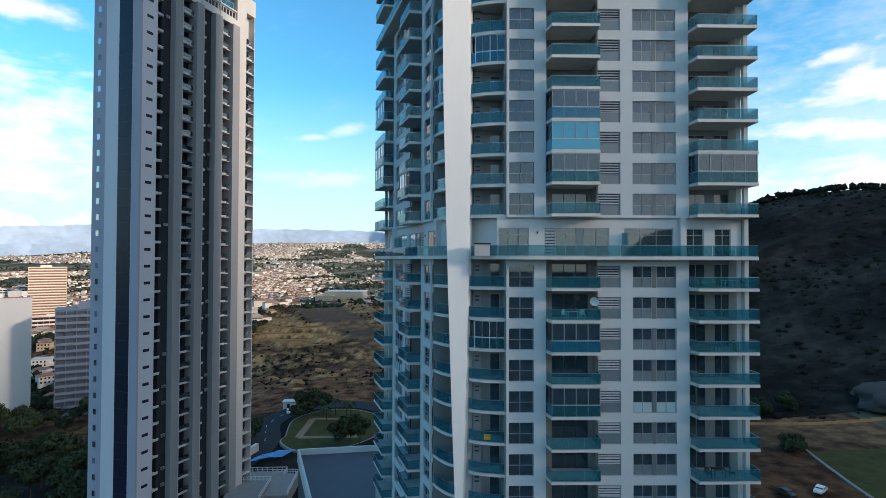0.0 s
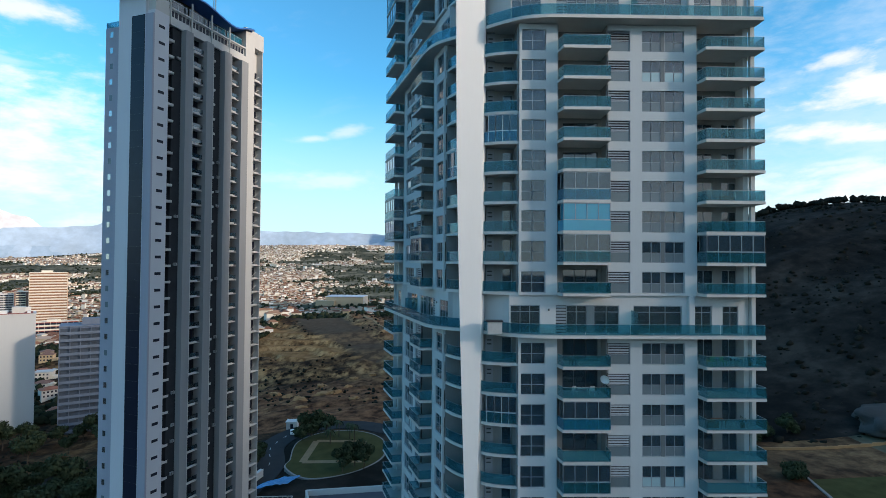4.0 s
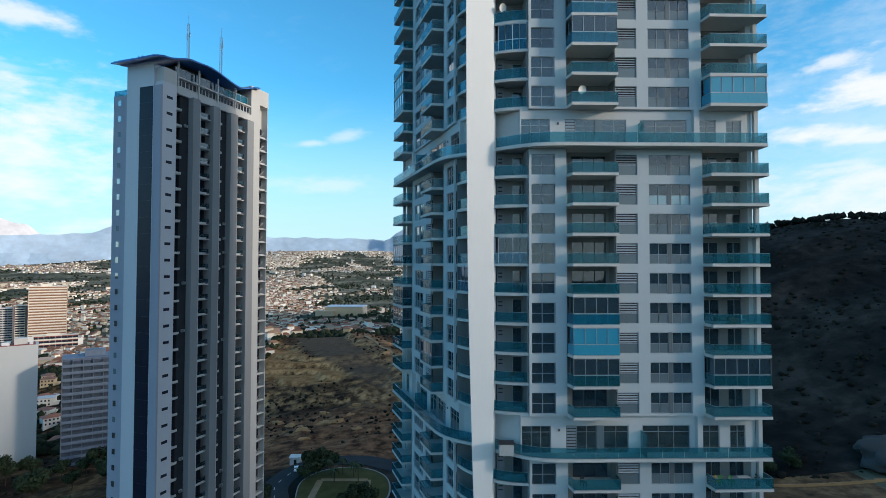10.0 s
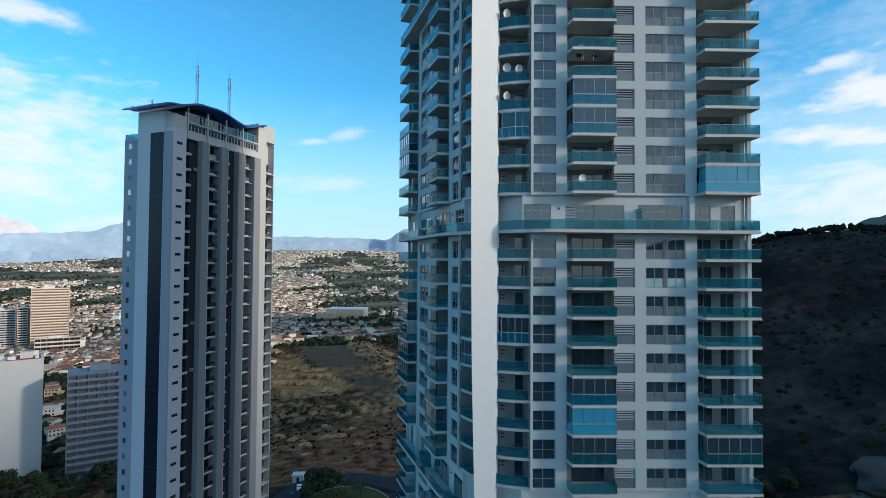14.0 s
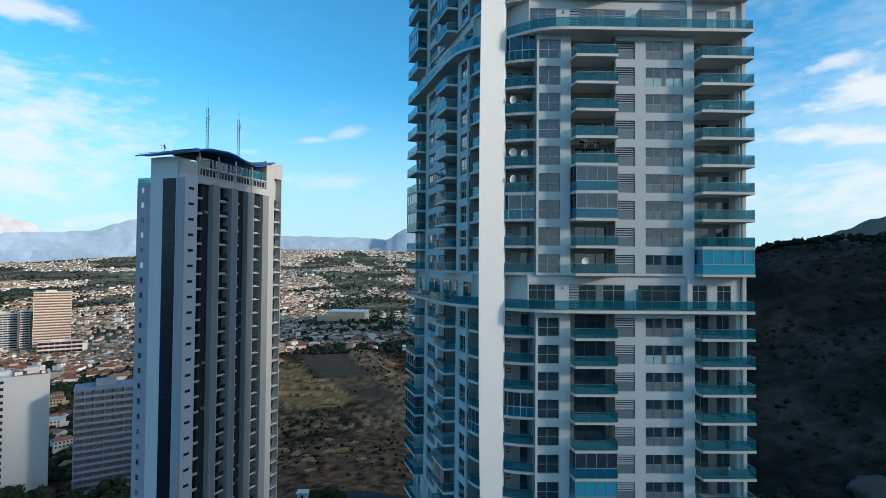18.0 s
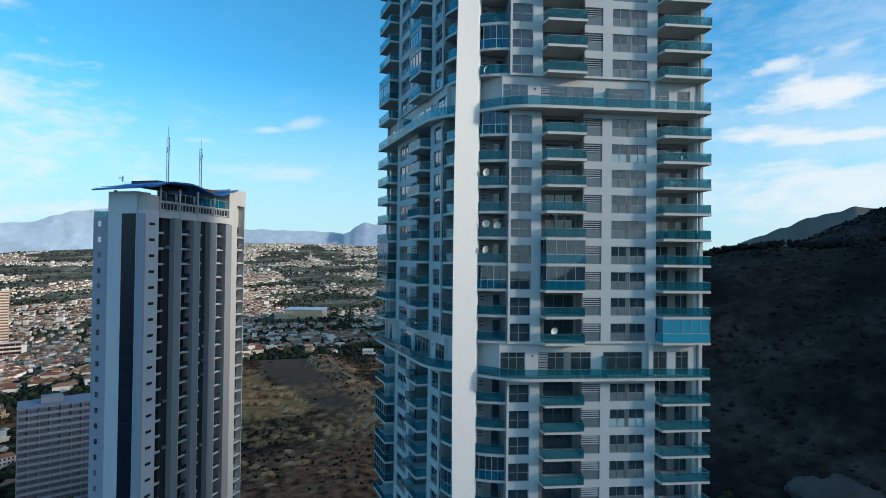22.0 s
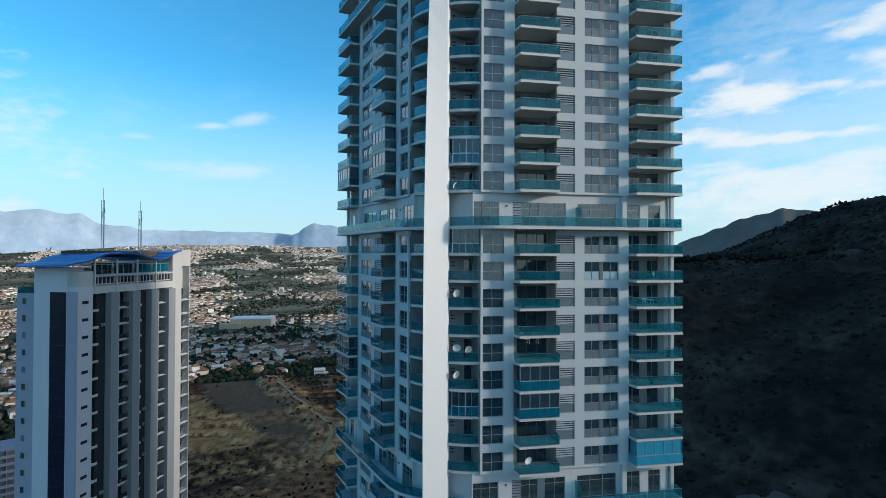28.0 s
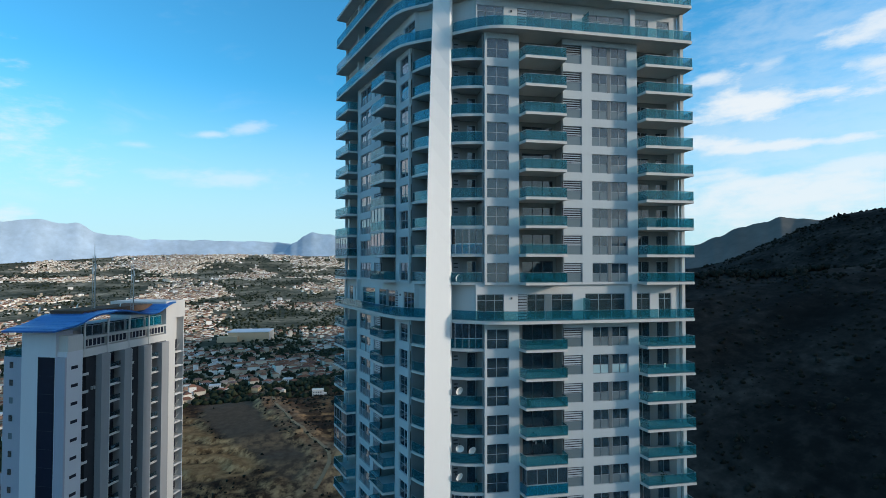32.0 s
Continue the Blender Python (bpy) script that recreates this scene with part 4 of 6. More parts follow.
rlt = random.Random(5)
FLOORS = int((97.0 - LT_BASE) / LT_H)
for k in range(FLOORS):
    z = LT_TOP - 0.4 - LT_H * (k + 1)
    v = lt("vent_window", "vent", lambda bm: [box(bm, 0.9, 2.25, -0.02, 0.0, 1.45, 1.98), box(bm, 0.96, 1.55, -0.03, -0.01, 1.5, 1.93, 1), box(bm, 1.61, 2.19, -0.03, -0.01, 1.5, 1.93, 1)], (BLACKISH, CURTAINWALL), None, z)
    for n, (x0, x1) in enumerate(((3.2, 6.6), (8.55, 11.9), (13.95, 17.0), (19.25, 22.2), (27.4, 30.1))):
        b = lt("balcony", f"log{n}", loggia_slab(x0, x1) if n not in (0, 2) else (lambda bm: [box(bm, x0, x0 + 1.25, -0.05, 1.5, -0.16, 0.0), box(bm, x0, x0 + 1.25, -0.08, 0.02, 0, 0.3)]), BEIGE, None, z)
        lt("window", f"logw{n}", window_frame(x0 + 0.1, x1 - 0.3, 1.38, 0.05, 2.5, 3, 0), DARKFRAME, b, z)
        lt("pane", f"logp{n}", lambda bm: box(bm, x0 + 0.12, x1 - 0.32, 1.42, 1.44, 0.06, 2.48), CURTAINWALL, b, z)
        if n in (1, 3):
            lt("glass_panel", f"logg{n}", lambda bm: box(bm, x0 + 0.05, x1 - 0.1, -0.03, -0.01, 0.28, 1.05), PANE, b, z)
        if n == 4:
            lt("stair_rail", "logs", lambda bm: [bm.faces.new([bm.verts.new(p) for p in ((27.9, 0.6, 0.2), (29.7, 0.6, 1.5), (29.7, 0.6, 1.62), (27.9, 0.6, 0.32))])], BEIGE, b, z)
        if n in (0, 2):
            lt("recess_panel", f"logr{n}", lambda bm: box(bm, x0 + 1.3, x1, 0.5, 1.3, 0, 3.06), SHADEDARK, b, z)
            lt("air_conditioner", f"logac{n}", lambda bm: ac_unit(bm), (FRAME, DARKFRAME), b, z + 0.1, x=x0 + 2.1) if rlt.random() < 0.3 else None
    lt("slot_window", "slot", lambda bm: box(bm, 24.95, 25.4, -0.02, 0.0, 0.15, 2.5), CURTAINWALL, None, z)
    w = lt("window", "strip_win", lambda bm: [box(bm, 1.26, 1.3, 11.9, 12.7, 1.2, 2.3)], FRAME, None, z)
    sheen = rlt.choice((FROST, SKYPANE, SKYPANE, SKYPANE, SKYPANE))
    lt("pane", "strip_pane_" + sheen.name, lambda bm: box(bm, 1.245, 1.26, 11.93, 12.67, 1.23, 2.27), sheen, w, z)

for i in range(4):      # penthouse glazing between the roof posts
    x0 = 3.5 + i * 5.22
    lt("post", f"post{i}", lambda bm: box(bm, x0 - 0.12, x0 + 0.12, -0.15, 0.1, LT_TOP - 0.4, 103.3), BEIGE)
    w = lt("clerestory", f"cl{i}", window_frame(x0 + 0.2, x0 + 5.0, 0.35, 98.7, 100.2, 5, 0, 0.16), BEIGE)
    lt("pane", f"clp{i}", lambda bm: box(bm, x0 + 0.2, x0 + 5.0, 0.42, 0.44, 98.7, 100.2), CURTAINWALL, w)
    w = lt("penthouse_window", f"pw{i}", window_frame(x0 + 0.2, x0 + 5.0, 0.9, 100.5, 102.4, 2, 0, 0.1), FRAME)
    lt("pane", f"pwp{i}", lambda bm: box(bm, x0 + 0.2, x0 + 5.0, 0.95, 0.97, 100.5, 102.6), BLUEPANE if i > 1 else PANE, w)
    lt("rail", f"rl{i}", lambda bm: box(bm, x0 + 0.1, x0 + 5.1, -0.05, 0.2, 100.2, 100.5), BEIGE)
lt("penthouse_wall", "pent_side", lambda bm: box(bm, 0.2, 3.2, 0.0, 2.0, 98.5, 101.2), BEIGE)


def wave(x):
    return lerp_table(x, [(-3.2, 102.35), (-0.5, 102.9), (6.5, 104.5), (10.5, 104.7), (19.5, 103.35), (26.2, 105.2)])


def roof_fill(bm):
    n = 48
    for dz, y0, y1 in ((0, -1.0, 10.2),):
        rows = []
        for i in range(n + 1):
            x = -2.5 + 28.7 * i / n
            z = wave(x)
            yl = -1.0 if x > -0.5 else -1.0 + (-0.5 - x) * 0.4
            rows.append([bm.verts.new((x, yl, z)), bm.verts.new((x, y1, z - 0.25)), bm.verts.new((x, y1, z - 0.53)), bm.verts.new((x, yl, z - 0.30))])
        for a, b in zip(rows, rows[1:]):
            for j in range(4):
                bm.faces.new((a[j], a[(j + 1) % 4], b[(j + 1) % 4], b[j]))
        bm.faces.new(rows[0])
        bm.faces.new(rows[-1][::-1])


roof = lt("roof", "wave_roof", roof_fill, BLUEROOF, None, 0, "wavy blue sheet-metal roof")
lt("roof_deck", "roof_deck", lambda bm: box(bm, 6.0, 24.0, 3.0, 9.6, 103.7, 104.85), BARK, roof)
lt("roof_seam", "seams", lambda bm: [box(bm, x, x + 0.05, -0.9, 10.1, wave(x) - 0.02, wave(x) + 0.03) for x in np.arange(-2.0, 26, 1.4)], BLUEROOF, roof)


def mast_fill(h, r=0.28):
    def fill(bm):
        for a in range(3):
            c = Vector((math.cos(a * 2.094), math.sin(a * 2.094))) * r
            box(bm, c.x - 0.04, c.x + 0.04, c.y - 0.04, c.y + 0.04, 0, h * 0.82)
        n = int(h * 0.82 / 0.55)
        for i in range(n):
            for a in range(3):
                p = Vector((math.cos(a * 2.094) * r, math.sin(a * 2.094) * r, i * 0.55))
                q = Vector((math.cos((a + 1) * 2.094) * r, math.sin((a + 1) * 2.094) * r, (i + 1) * 0.55))
                off = Vector((0, 0, 0.05))
                bm.faces.new([bm.verts.new(v) for v in (p, q, q + off, p + off)])
        box(bm, -0.03, 0.03, -0.03, 0.03, h * 0.8, h)
    return fill


for x, y, h in ((11.3, 5.5, 13.0), (15.6, 0.8, 10.8)):
    m = tagged(put("antenna_mast", None, None, LT_M @ Matrix.Translation((x, y, 104.2))), "thin steel lattice antenna mast on the tower roof", "antenna")
    part("lattice", mast_fill(h), METAL, m, at=WORLD_OF[m])
    part("antenna_panel", lambda bm: [box(bm, -0.4, -0.25, -0.1, 0.1, h * 0.55, h * 0.55 + 1.2), box(bm, 0.25, 0.4, -0.1, 0.1, h * 0.62, h * 0.62 + 1.0)], PLASTICW, m, at=WORLD_OF[m])


def dish_fill(bm, r=0.45):
    rows = []
    for i in range(5):
        q = r * i / 4
        rows.append([bm.verts.new((q * math.cos(a), -0.35 * (q / r) ** 2 * r, q * math.sin(a))) for a in np.arange(0, 6.28, 6.2832 / 14)] if i else [bm.verts.new((0, 0, 0))])
    for j in range(14):
        bm.faces.new((rows[0][0], rows[1][j], rows[1][(j + 1) % 14]))
    for a, b in zip(rows[1:], rows[2:]):
        for j in range(14):
            bm.faces.new((a[j], b[j], b[(j + 1) % 14], a[(j + 1) % 14]))


def dish(at, r=0.45, label="white satellite dish on a balcony wall bracket"):
    d = tagged(put("satellite_dish", None, None, at), label, "satellite dish", "satellite dishes")
    part("reflector", lambda bm: dish_fill(bm, r), PLASTICW, d, at=at)
    part("arm", lambda bm: [box(bm, -0.015, 0.015, -r * 1.2, -0.02, -r * 0.9, -r * 0.9 + 0.03), box(bm, -0.05, 0.05, -r * 1.3, -r * 1.15, -r * 0.95, -r * 0.75)], DARKFRAME, d, at=at)
    part("bracket", lambda bm: [box(bm, -0.025, 0.025, 0.0, 0.5, -0.03, 0.02), box(bm, -0.06, 0.06, 0.45, 0.5, -0.2, 0.2)], DARKFRAME, d, at=at)


for s, y, h, yaw in ((-6.6, 1.15, 54.6, 25), (-6.5, 1.0, 48.6, -10), (-5.3, 0.75, 48.4, 20), (-6.6, 1.15, 45.6, 30), (4.2, -1.0, -4.2, -35), (1.1, -0.9, 36.4, 15), (1.0, -0.9, 50.0, -20), (-6.6, 1.15, 66.5, 15)):
    dish(SIDE_M["east"] @ Matrix.Translation((s, y, A0 + h)) @ pose(0, 0, 0, 15, 0, yaw))
for x, y in ((3, 9), (5, 11), (12, 10), (16, 4)):
    dish(LT_M @ Matrix.Translation((x, y, 105.1)) @ pose(0, 0, 0, 10, 0, 40), 0.55, "white satellite dish on the tower roof")

# ---- balcony furniture ----


def chair(at, mat, label):
    c = tagged(put("chair", None, None, at), label, "chair", "balcony chairs")
    part("seat", lambda bm: box(bm, -0.24, 0.24, -0.24, 0.24, 0.42, 0.46), mat, c, at=at)
    part("backrest", lambda bm: box(bm, -0.24, 0.24, 0.2, 0.24, 0.46, 0.9), mat, c, at=at)
    leg = mesh("leg", lambda bm: box(bm, -0.02, 0.02, -0.02, 0.02, 0, 0.42), mat)
    for x, y in ((-0.2, -0.2), (0.2, -0.2), (-0.2, 0.2), (0.2, 0.2)):
        put("leg", leg, c, at @ Matrix.Translation((x, y, 0)))


def table(at, mat, label):
    t = tagged(put("table", None, None, at), label, "table", "balcony tables")
    part("tabletop", lambda bm: box(bm, -0.6, 0.6, -0.4, 0.4, 0.7, 0.74), mat, t, at=at)
    leg = mesh("leg", lambda bm: box(bm, -0.03, 0.03, -0.03, 0.03, 0, 0.7), mat)
    for x, y in ((-0.52, -0.32), (0.52, -0.32), (-0.52, 0.32), (0.52, 0.32)):
        put("leg", leg, t, at @ Matrix.Translation((x, y, 0)))


def plant(at, r=0.3):
    p = tagged(put("potted_plant", None, None, at), "green bush in a brown pot on a balcony", "plant", "potted plants")
    part("pot", lambda bm: solid(bm, [(0.2 * math.cos(a), 0.2 * math.sin(a)) for a in np.arange(0, 6.28, 0.785)], 0, 0.35), WOODF, p, at=at)
    q = random.Random(3)

    def leaves(bm):
        for _ in range(70):
            c = Vector((q.gauss(0, r * 0.6), q.gauss(0, r * 0.6), 0.65 + q.gauss(0, 0.2)))
            a, b = Vector((q.uniform(-1, 1), q.uniform(-1, 1), q.uniform(-1, 1))).normalized() * 0.09, Vector((q.uniform(-1, 1), q.uniform(-1, 1), q.uniform(-1, 1))).normalized() * 0.07
            bm.faces.new([bm.verts.new(c + v) for v in (a, b, -a, -b)])
    part("foliage", leaves, LEAF, p, at=at)


def spot(side, s, out, h, yaw=0):
    return SIDE_M[side] @ Matrix.Translation((s if side == "east" else -s, -out, A0 + h)) @ pose(0, 0, 0, 0, 0, yaw)


for s, h, mat, lab in ((15.0, -3, GREENCH, "green plastic chair on a balcony"), (16.0, -3, GREENCH, "green plastic chair on a balcony"), (14.6, -3, YELLOWP, "yellow plastic chair on a balcony"),
                       (15.2, -21, BLACKISH, "black garden chair on a balcony"), (17.5, -21, BLACKISH, "black garden chair on a balcony"), (1.5, -6, PLASTICW, "white plastic chair on a balcony"),
                       (3.2, -6, PLASTICW, "white plastic chair on a balcony"), (1.2, -3, BLACKISH, "black garden chair on a balcony"), (16.4, 19, BLACKISH, "black garden chair on a balcony"),
                       (1.0, 49, BLACKISH, "black garden chair on a balcony"), (2.6, 49, BLACKISH, "black garden chair on a balcony"), (15.5, 53, PLASTICW, "white plastic chair on a balcony"), (16.8, 56, PLASTICW, "white plastic chair on a balcony"),
                       (17.5, 13, PLASTICW, "white plastic chair on a balcony"), (-5.6, -18, BLACKISH, "black garden chair on a balcony"), (-5.5, 7, WOODF, "brown wooden chair on a balcony")):
    chair(spot("east", s, 0.4 if s > -4 else -1.4, h, 20 * (s % 3)), mat, lab)
for s, h, mat in ((17.4, -3, PLASTICW), (2.3, -6, PLASTICW), (16.3, -21, BLACKISH), (15.6, -9, WOODF), (1.9, 49, PLASTICW), (16.0, 53, PLASTICW)):
    table(spot("east", s, 0.2, h, 0), mat, "small plain table standing on a balcony")
for s, h in ((18.6, -3), (17.8, -9), (16.2, 44), (17.0, 16), (18.5, 22), (0.6, 53), (-4.6, 44), (-4.8, 41), (18.4, 47)):
    plant(spot("east", s, 0.5 if s > -4 else -1.2, h))
for s, h in ((14.9, -9), (16.5, 13), (14.6, -27)):
    b = tagged(put("storage_box", None, None, spot("east", s, 0.3, h)), "brown balcony storage chest", "box")
    part("body", lambda bm: box(bm, -0.55, 0.55, -0.25, 0.25, 0, 0.55), WOODF, b, at=WORLD_OF[b])
    part("lid", lambda bm: box(bm, -0.58, 0.58, -0.28, 0.28, 0.55, 0.62), WOODF, b, at=WORLD_OF[b])
shed = tagged(put("storage_shed", None, None, spot("east", -6.4, 0.0, 0.0)), "pale storage cabinet with a dark lid on the terrace", "cabinet")
part("body", lambda bm: box(bm, -0.7, 0.7, -0.4, 0.4, 0, 1.15), CURTAIN, shed, at=WORLD_OF[shed])
part("lid", lambda bm: box(bm, -0.8, 0.8, -0.5, 0.5, 1.15, 1.27), BLACKISH, shed, at=WORLD_OF[shed])
sign = tagged(put("banner", None, None, spot("east", -5.7, -0.62, -18 + 0.3)), "small yellow banner with grey bars on balcony glass", "banner")
part("sheet", lambda bm: box(bm, -0.4, 0.4, -0.03, -0.02, 0, 0.5), YELLOWP, sign, at=WORLD_OF[sign])
part("bar", lambda bm: [box(bm, -0.3, 0.3, -0.035, -0.03, 0.1 + i * 0.14, 0.17 + i * 0.14) for i in range(3)], WOODF, sign, at=WORLD_OF[sign])

# ---- forecourt, road and park ----


def slab_on_ground(name, pts, mat, lift, label, category, thick=0.4):
    def fill(bm):
        n = len(pts)
        top = [bm.verts.new((x, y, ground_at(x, y) + lift)) for x, y in pts]
        low = [bm.verts.new((x, y, ground_at(x, y) + lift - thick)) for x, y in pts]
        bm.faces.new(top)
        bm.faces.new(low[::-1])
        for i in range(n):
            bm.faces.new((top[i], low[i], low[(i + 1) % n], top[(i + 1) % n]))
        bmesh.ops.triangulate(bm, faces=bm.faces)
    ob = put(name, mesh(name, fill, mat))
    return tagged(ob, label, category, kind="structure")


def strip(pts, w):
    a, b = [], []
    for i, p in enumerate(pts):
        d = (Vector(pts[min(i + 1, len(pts) - 1)]) - Vector(pts[max(i - 1, 0)])).normalized()
        n = Vector((-d.y, d.x)) * w / 2
        a.append((p[0] + n.x, p[1] + n.y)), b.append((p[0] - n.x, p[1] - n.y))
    return a + b[::-1]


def smooth_line(pts, n=10):
    out = []
    for i in range(len(pts) - 1):
        p0, p1, p2, p3 = (Vector(pts[max(0, min(len(pts) - 1, i + k))]) for k in (-1, 0, 1, 2))
        for j in range(n):
            t = j / n
            out.append(tuple(0.5 * ((2 * p1) + (-p0 + p2) * t + (2 * p0 - 5 * p1 + 4 * p2 - p3) * t * t + (-p0 + 3 * p1 - 3 * p2 + p3) * t ** 3)))
    return out + [tuple(pts[-1])]


def road_mesh(name, line, w, mat, lift, label, category):
    def fill(bm):
        rows = []
        for i, p in enumerate(line):
            d = (Vector(line[min(i + 1, len(line) - 1)]) - Vector(line[max(i - 1, 0)])).normalized()
            n = Vector((-d.y, d.x)) * w / 2
            z = max(ground_at(p[0] + k * n.x, p[1] + k * n.y) for k in (-1, 0, 1)) + lift
            rows.append([bm.verts.new((p[0] + n.x * k, p[1] + n.y * k, z - q)) for k, q in ((1, 0.6), (1, 0), (-1, 0), (-1, 0.6))])
        for a, b in zip(rows, rows[1:]):
            for j in range(3):
                bm.faces.new((a[j], b[j], b[j + 1], a[j + 1]))
    return tagged(put(name, mesh(name, fill, mat)), label, category, kind="structure")


ROADLINE = smooth_line([(-52, 120), (-42, 160), (-46, 186), (-38, 203), (-20, 205), (-4, 196), (20, 182), (60, 175)])
road_mesh("road", ROADLINE, 9, ASPHALT, 0.25, "dark asphalt road bending round the park", "road")
PARKZ = ground_at(-24, 175) + 0.55
park_out = smooth_line([(-36, 168), (-37, 184), (-30, 194), (-18, 195), (-9, 186), (-8, 170), (-16, 158), (-28, 154), (-36, 162), (-36, 168)], 6)[:-1]


def flat_thing(name, pts, z, th, mat, label, category):
    return tagged(put(name, mesh(name, lambda bm: solid(bm, pts, z - th, z), mat)), label, category, kind="structure")


flat_thing("kerb", [(x * 1.03 + 24 * 0.03, y * 1.03 - 175 * 0.03) for x, y in park_out], PARKZ - 0.06, 3, KERB, "pale stone kerb round the park", "kerb")
flat_thing("lawn", park_out, PARKZ, 2.5, GRASS, "green lawn of a small park", "lawn")
inner = [(-32, 166), (-31, 185), (-15, 184), (-14, 166)]
for n, (p, q) in enumerate(zip(inner, inner[1:] + inner[:1])):
    flat_thing("path", strip([p, q], 2.2), PARKZ + 0.02 + 0.004 * n, 0.3, PATHM, "sandy footpath across the lawn", "path")
for p in range(0, len(ROADLINE) - 1, 3):
    if p > 30:
        break
    a, b = Vector(ROADLINE[p]), Vector(ROADLINE[p + 1])
    z = ground_at(*a) + 0.75
    flat_thing("road_marking", strip([tuple(a), tuple(a + (b - a).normalized() * 2.2)], 0.18), z, 0.02, PAINT, "white dashed line on the asphalt road", "road marking")

DECK_Z = 10.5
deck = tagged(put("parking_deck", None, None, Matrix.Translation((-8, 88, ground_at(-8, 88)))), "flat grey parking deck with a white parapet", "parking deck")
deck_pts = [(-18, 97), (6, 99.5), (6, 70), (-9, 66)]
part("deck", lambda bm: solid(bm, deck_pts, ground_at(-8, 88) - 4, DECK_Z), DECKM, deck)
for p, q in ((deck_pts[0], deck_pts[1]), (deck_pts[3], deck_pts[0])):
    part("parapet", lambda bm: solid(bm, strip([p, q], 0.35), DECK_Z - 1.2, DECK_Z + 1.0), PAINT, deck)
for s in (15.0, 18.9):
    c = plan("west", s, 0.9)
    part("column", lambda bm: box(bm, c[0] - 0.3, c[0] + 0.3, c[1] - 0.3, c[1] + 0.3, DECK_Z, A0 - 33.2), PAINT, deck)
TZ = ground_at(-33, 130)
terr = tagged(put("garden_terrace", None, None, Matrix.Translation((-33, 132, TZ))), "pale terraces with white rails below the grey tower", "terrace")
for x0, x1, y0, y1, h in ((-40, -29, 126, 138, 1.5), (-31, -25, 120, 132, 3.2), (-38, -30, 116, 126, 4.0)):
    part("platform", lambda bm: box(bm, x0, x1, y0, y1, TZ - 5, TZ + h), KERB, terr)
    for a, b in (((x0, y1), (x1, y1)), ((x1, y0), (x1, y1))):
        def rail_fill(bm):
            n = 9
            for i in range(n + 1):
                p = Vector(a).lerp(Vector(b), i / n)
                box(bm, p.x - 0.06, p.x + 0.06, p.y - 0.06, p.y + 0.06, TZ + h, TZ + h + 1.0)
            solid(bm, strip([a, b], 0.12), TZ + h + 0.9, TZ + h + 1.05)
            solid(bm, strip([a, b], 0.1), TZ + h + 0.35, TZ + h + 0.45)
        part("railing", rail_fill, PAINT, terr)
part("planter_wall", lambda bm: solid(bm, strip([(-45, 147), (-42, 158)], 1.0), TZ - 2, TZ + 1.8), BEIGE, terr)


def tarp_fill(bm):
    n, m = 16, 6
    g = [[bm.verts.new((-42 + 9.2 * i / n + 0.4 * j, 144.5 + 5.5 * j / m + 0.3 * i, ground_at(-38, 147) + 1.4 + 0.35 * noise.noise(Vector((i * 0.5, j * 0.7, 2))) + 0.5 * math.sin(i / n * 3.1))) for i in range(n + 1)] for j in range(m + 1)]
    for j in range(m):
        for i in range(n):
            bm.faces.new((g[j][i], g[j][i + 1], g[j + 1][i + 1], g[j + 1][i]))


part("tarpaulin_sheet", tarp_fill, TARP, tagged(put("tarpaulin", None, None, Matrix.Translation((-38, 147, ground_at(-38, 147)))), "crumpled blue tarpaulin spread beside the road", "tarpaulin"))

# ---- trees ----


def tree_meshes(seed, h, spread, leaves, size):
    q = random.Random(seed)
    blobs = [(Vector((0, 0, h * 0.72)), spread * 0.7)]
    for i in range(6):
        a = i * 1.05 + q.uniform(-0.3, 0.3)
        blobs.append((Vector((math.cos(a) * spread * 0.55, math.sin(a) * spread * 0.55, h * q.uniform(0.5, 0.85))), spread * q.uniform(0.35, 0.55)))

    def trunk(bm):
        prev = None
        for i in range(5):
            z, r = h * 0.7 * i / 4, 0.05 * h * (1 - 0.16 * i) * 0.5
            ring = [bm.verts.new((r * math.cos(a) + 0.03 * h * math.sin(i), r * math.sin(a), z)) for a in np.arange(0, 6.28, 1.047)]
            if prev:
                for j in range(6):
                    bm.faces.new((prev[j], prev[(j + 1) % 6], ring[(j + 1) % 6], ring[j]))
            prev = ring
        for c, r in blobs[1:]:
            base = Vector((0, 0, h * 0.35))
            d = c - base
            sidev = d.cross(Vector((0, 0, 1))).normalized() * 0.012 * h
            up = Vector((0, 0, 0.012 * h))
            v = [bm.verts.new(p) for p in (base - sidev, base + sidev, base + up * 1.5, c - sidev * 0.3, c + sidev * 0.3, c + up * 0.4)]
            for f in ((0, 1, 4, 3), (1, 2, 5, 4), (2, 0, 3, 5)):
                bm.faces.new([v[k] for k in f])

    def crown(bm):
        for _ in range(leaves):
            c, r = q.choice(blobs)
            d = Vector((q.gauss(0, 1), q.gauss(0, 1), q.gauss(0, 0.8))).normalized()
            p = c + d * r * q.uniform(0.45, 1.0) ** 0.6
            a = Vector((q.uniform(-1, 1), q.uniform(-1, 1), q.uniform(-1, 1))).normalized()
            b = a.cross(d + Vector((0.1, 0.2, 0.05))).normalized()
            s = size * q.uniform(0.6, 1.4)
            bm.faces.new([bm.verts.new(p + v) for v in (a * s, b * s * 0.6, -a * s, -b * s * 0.6)])
    return mesh("trunk", trunk, BARK), mesh("crown", crown, LEAF)


KINDS = [tree_meshes(1, 9, 4.2, 1500, 0.42), tree_meshes(2, 7, 3.4, 1200, 0.38), tree_meshes(3, 11, 4.8, 1700, 0.45)]


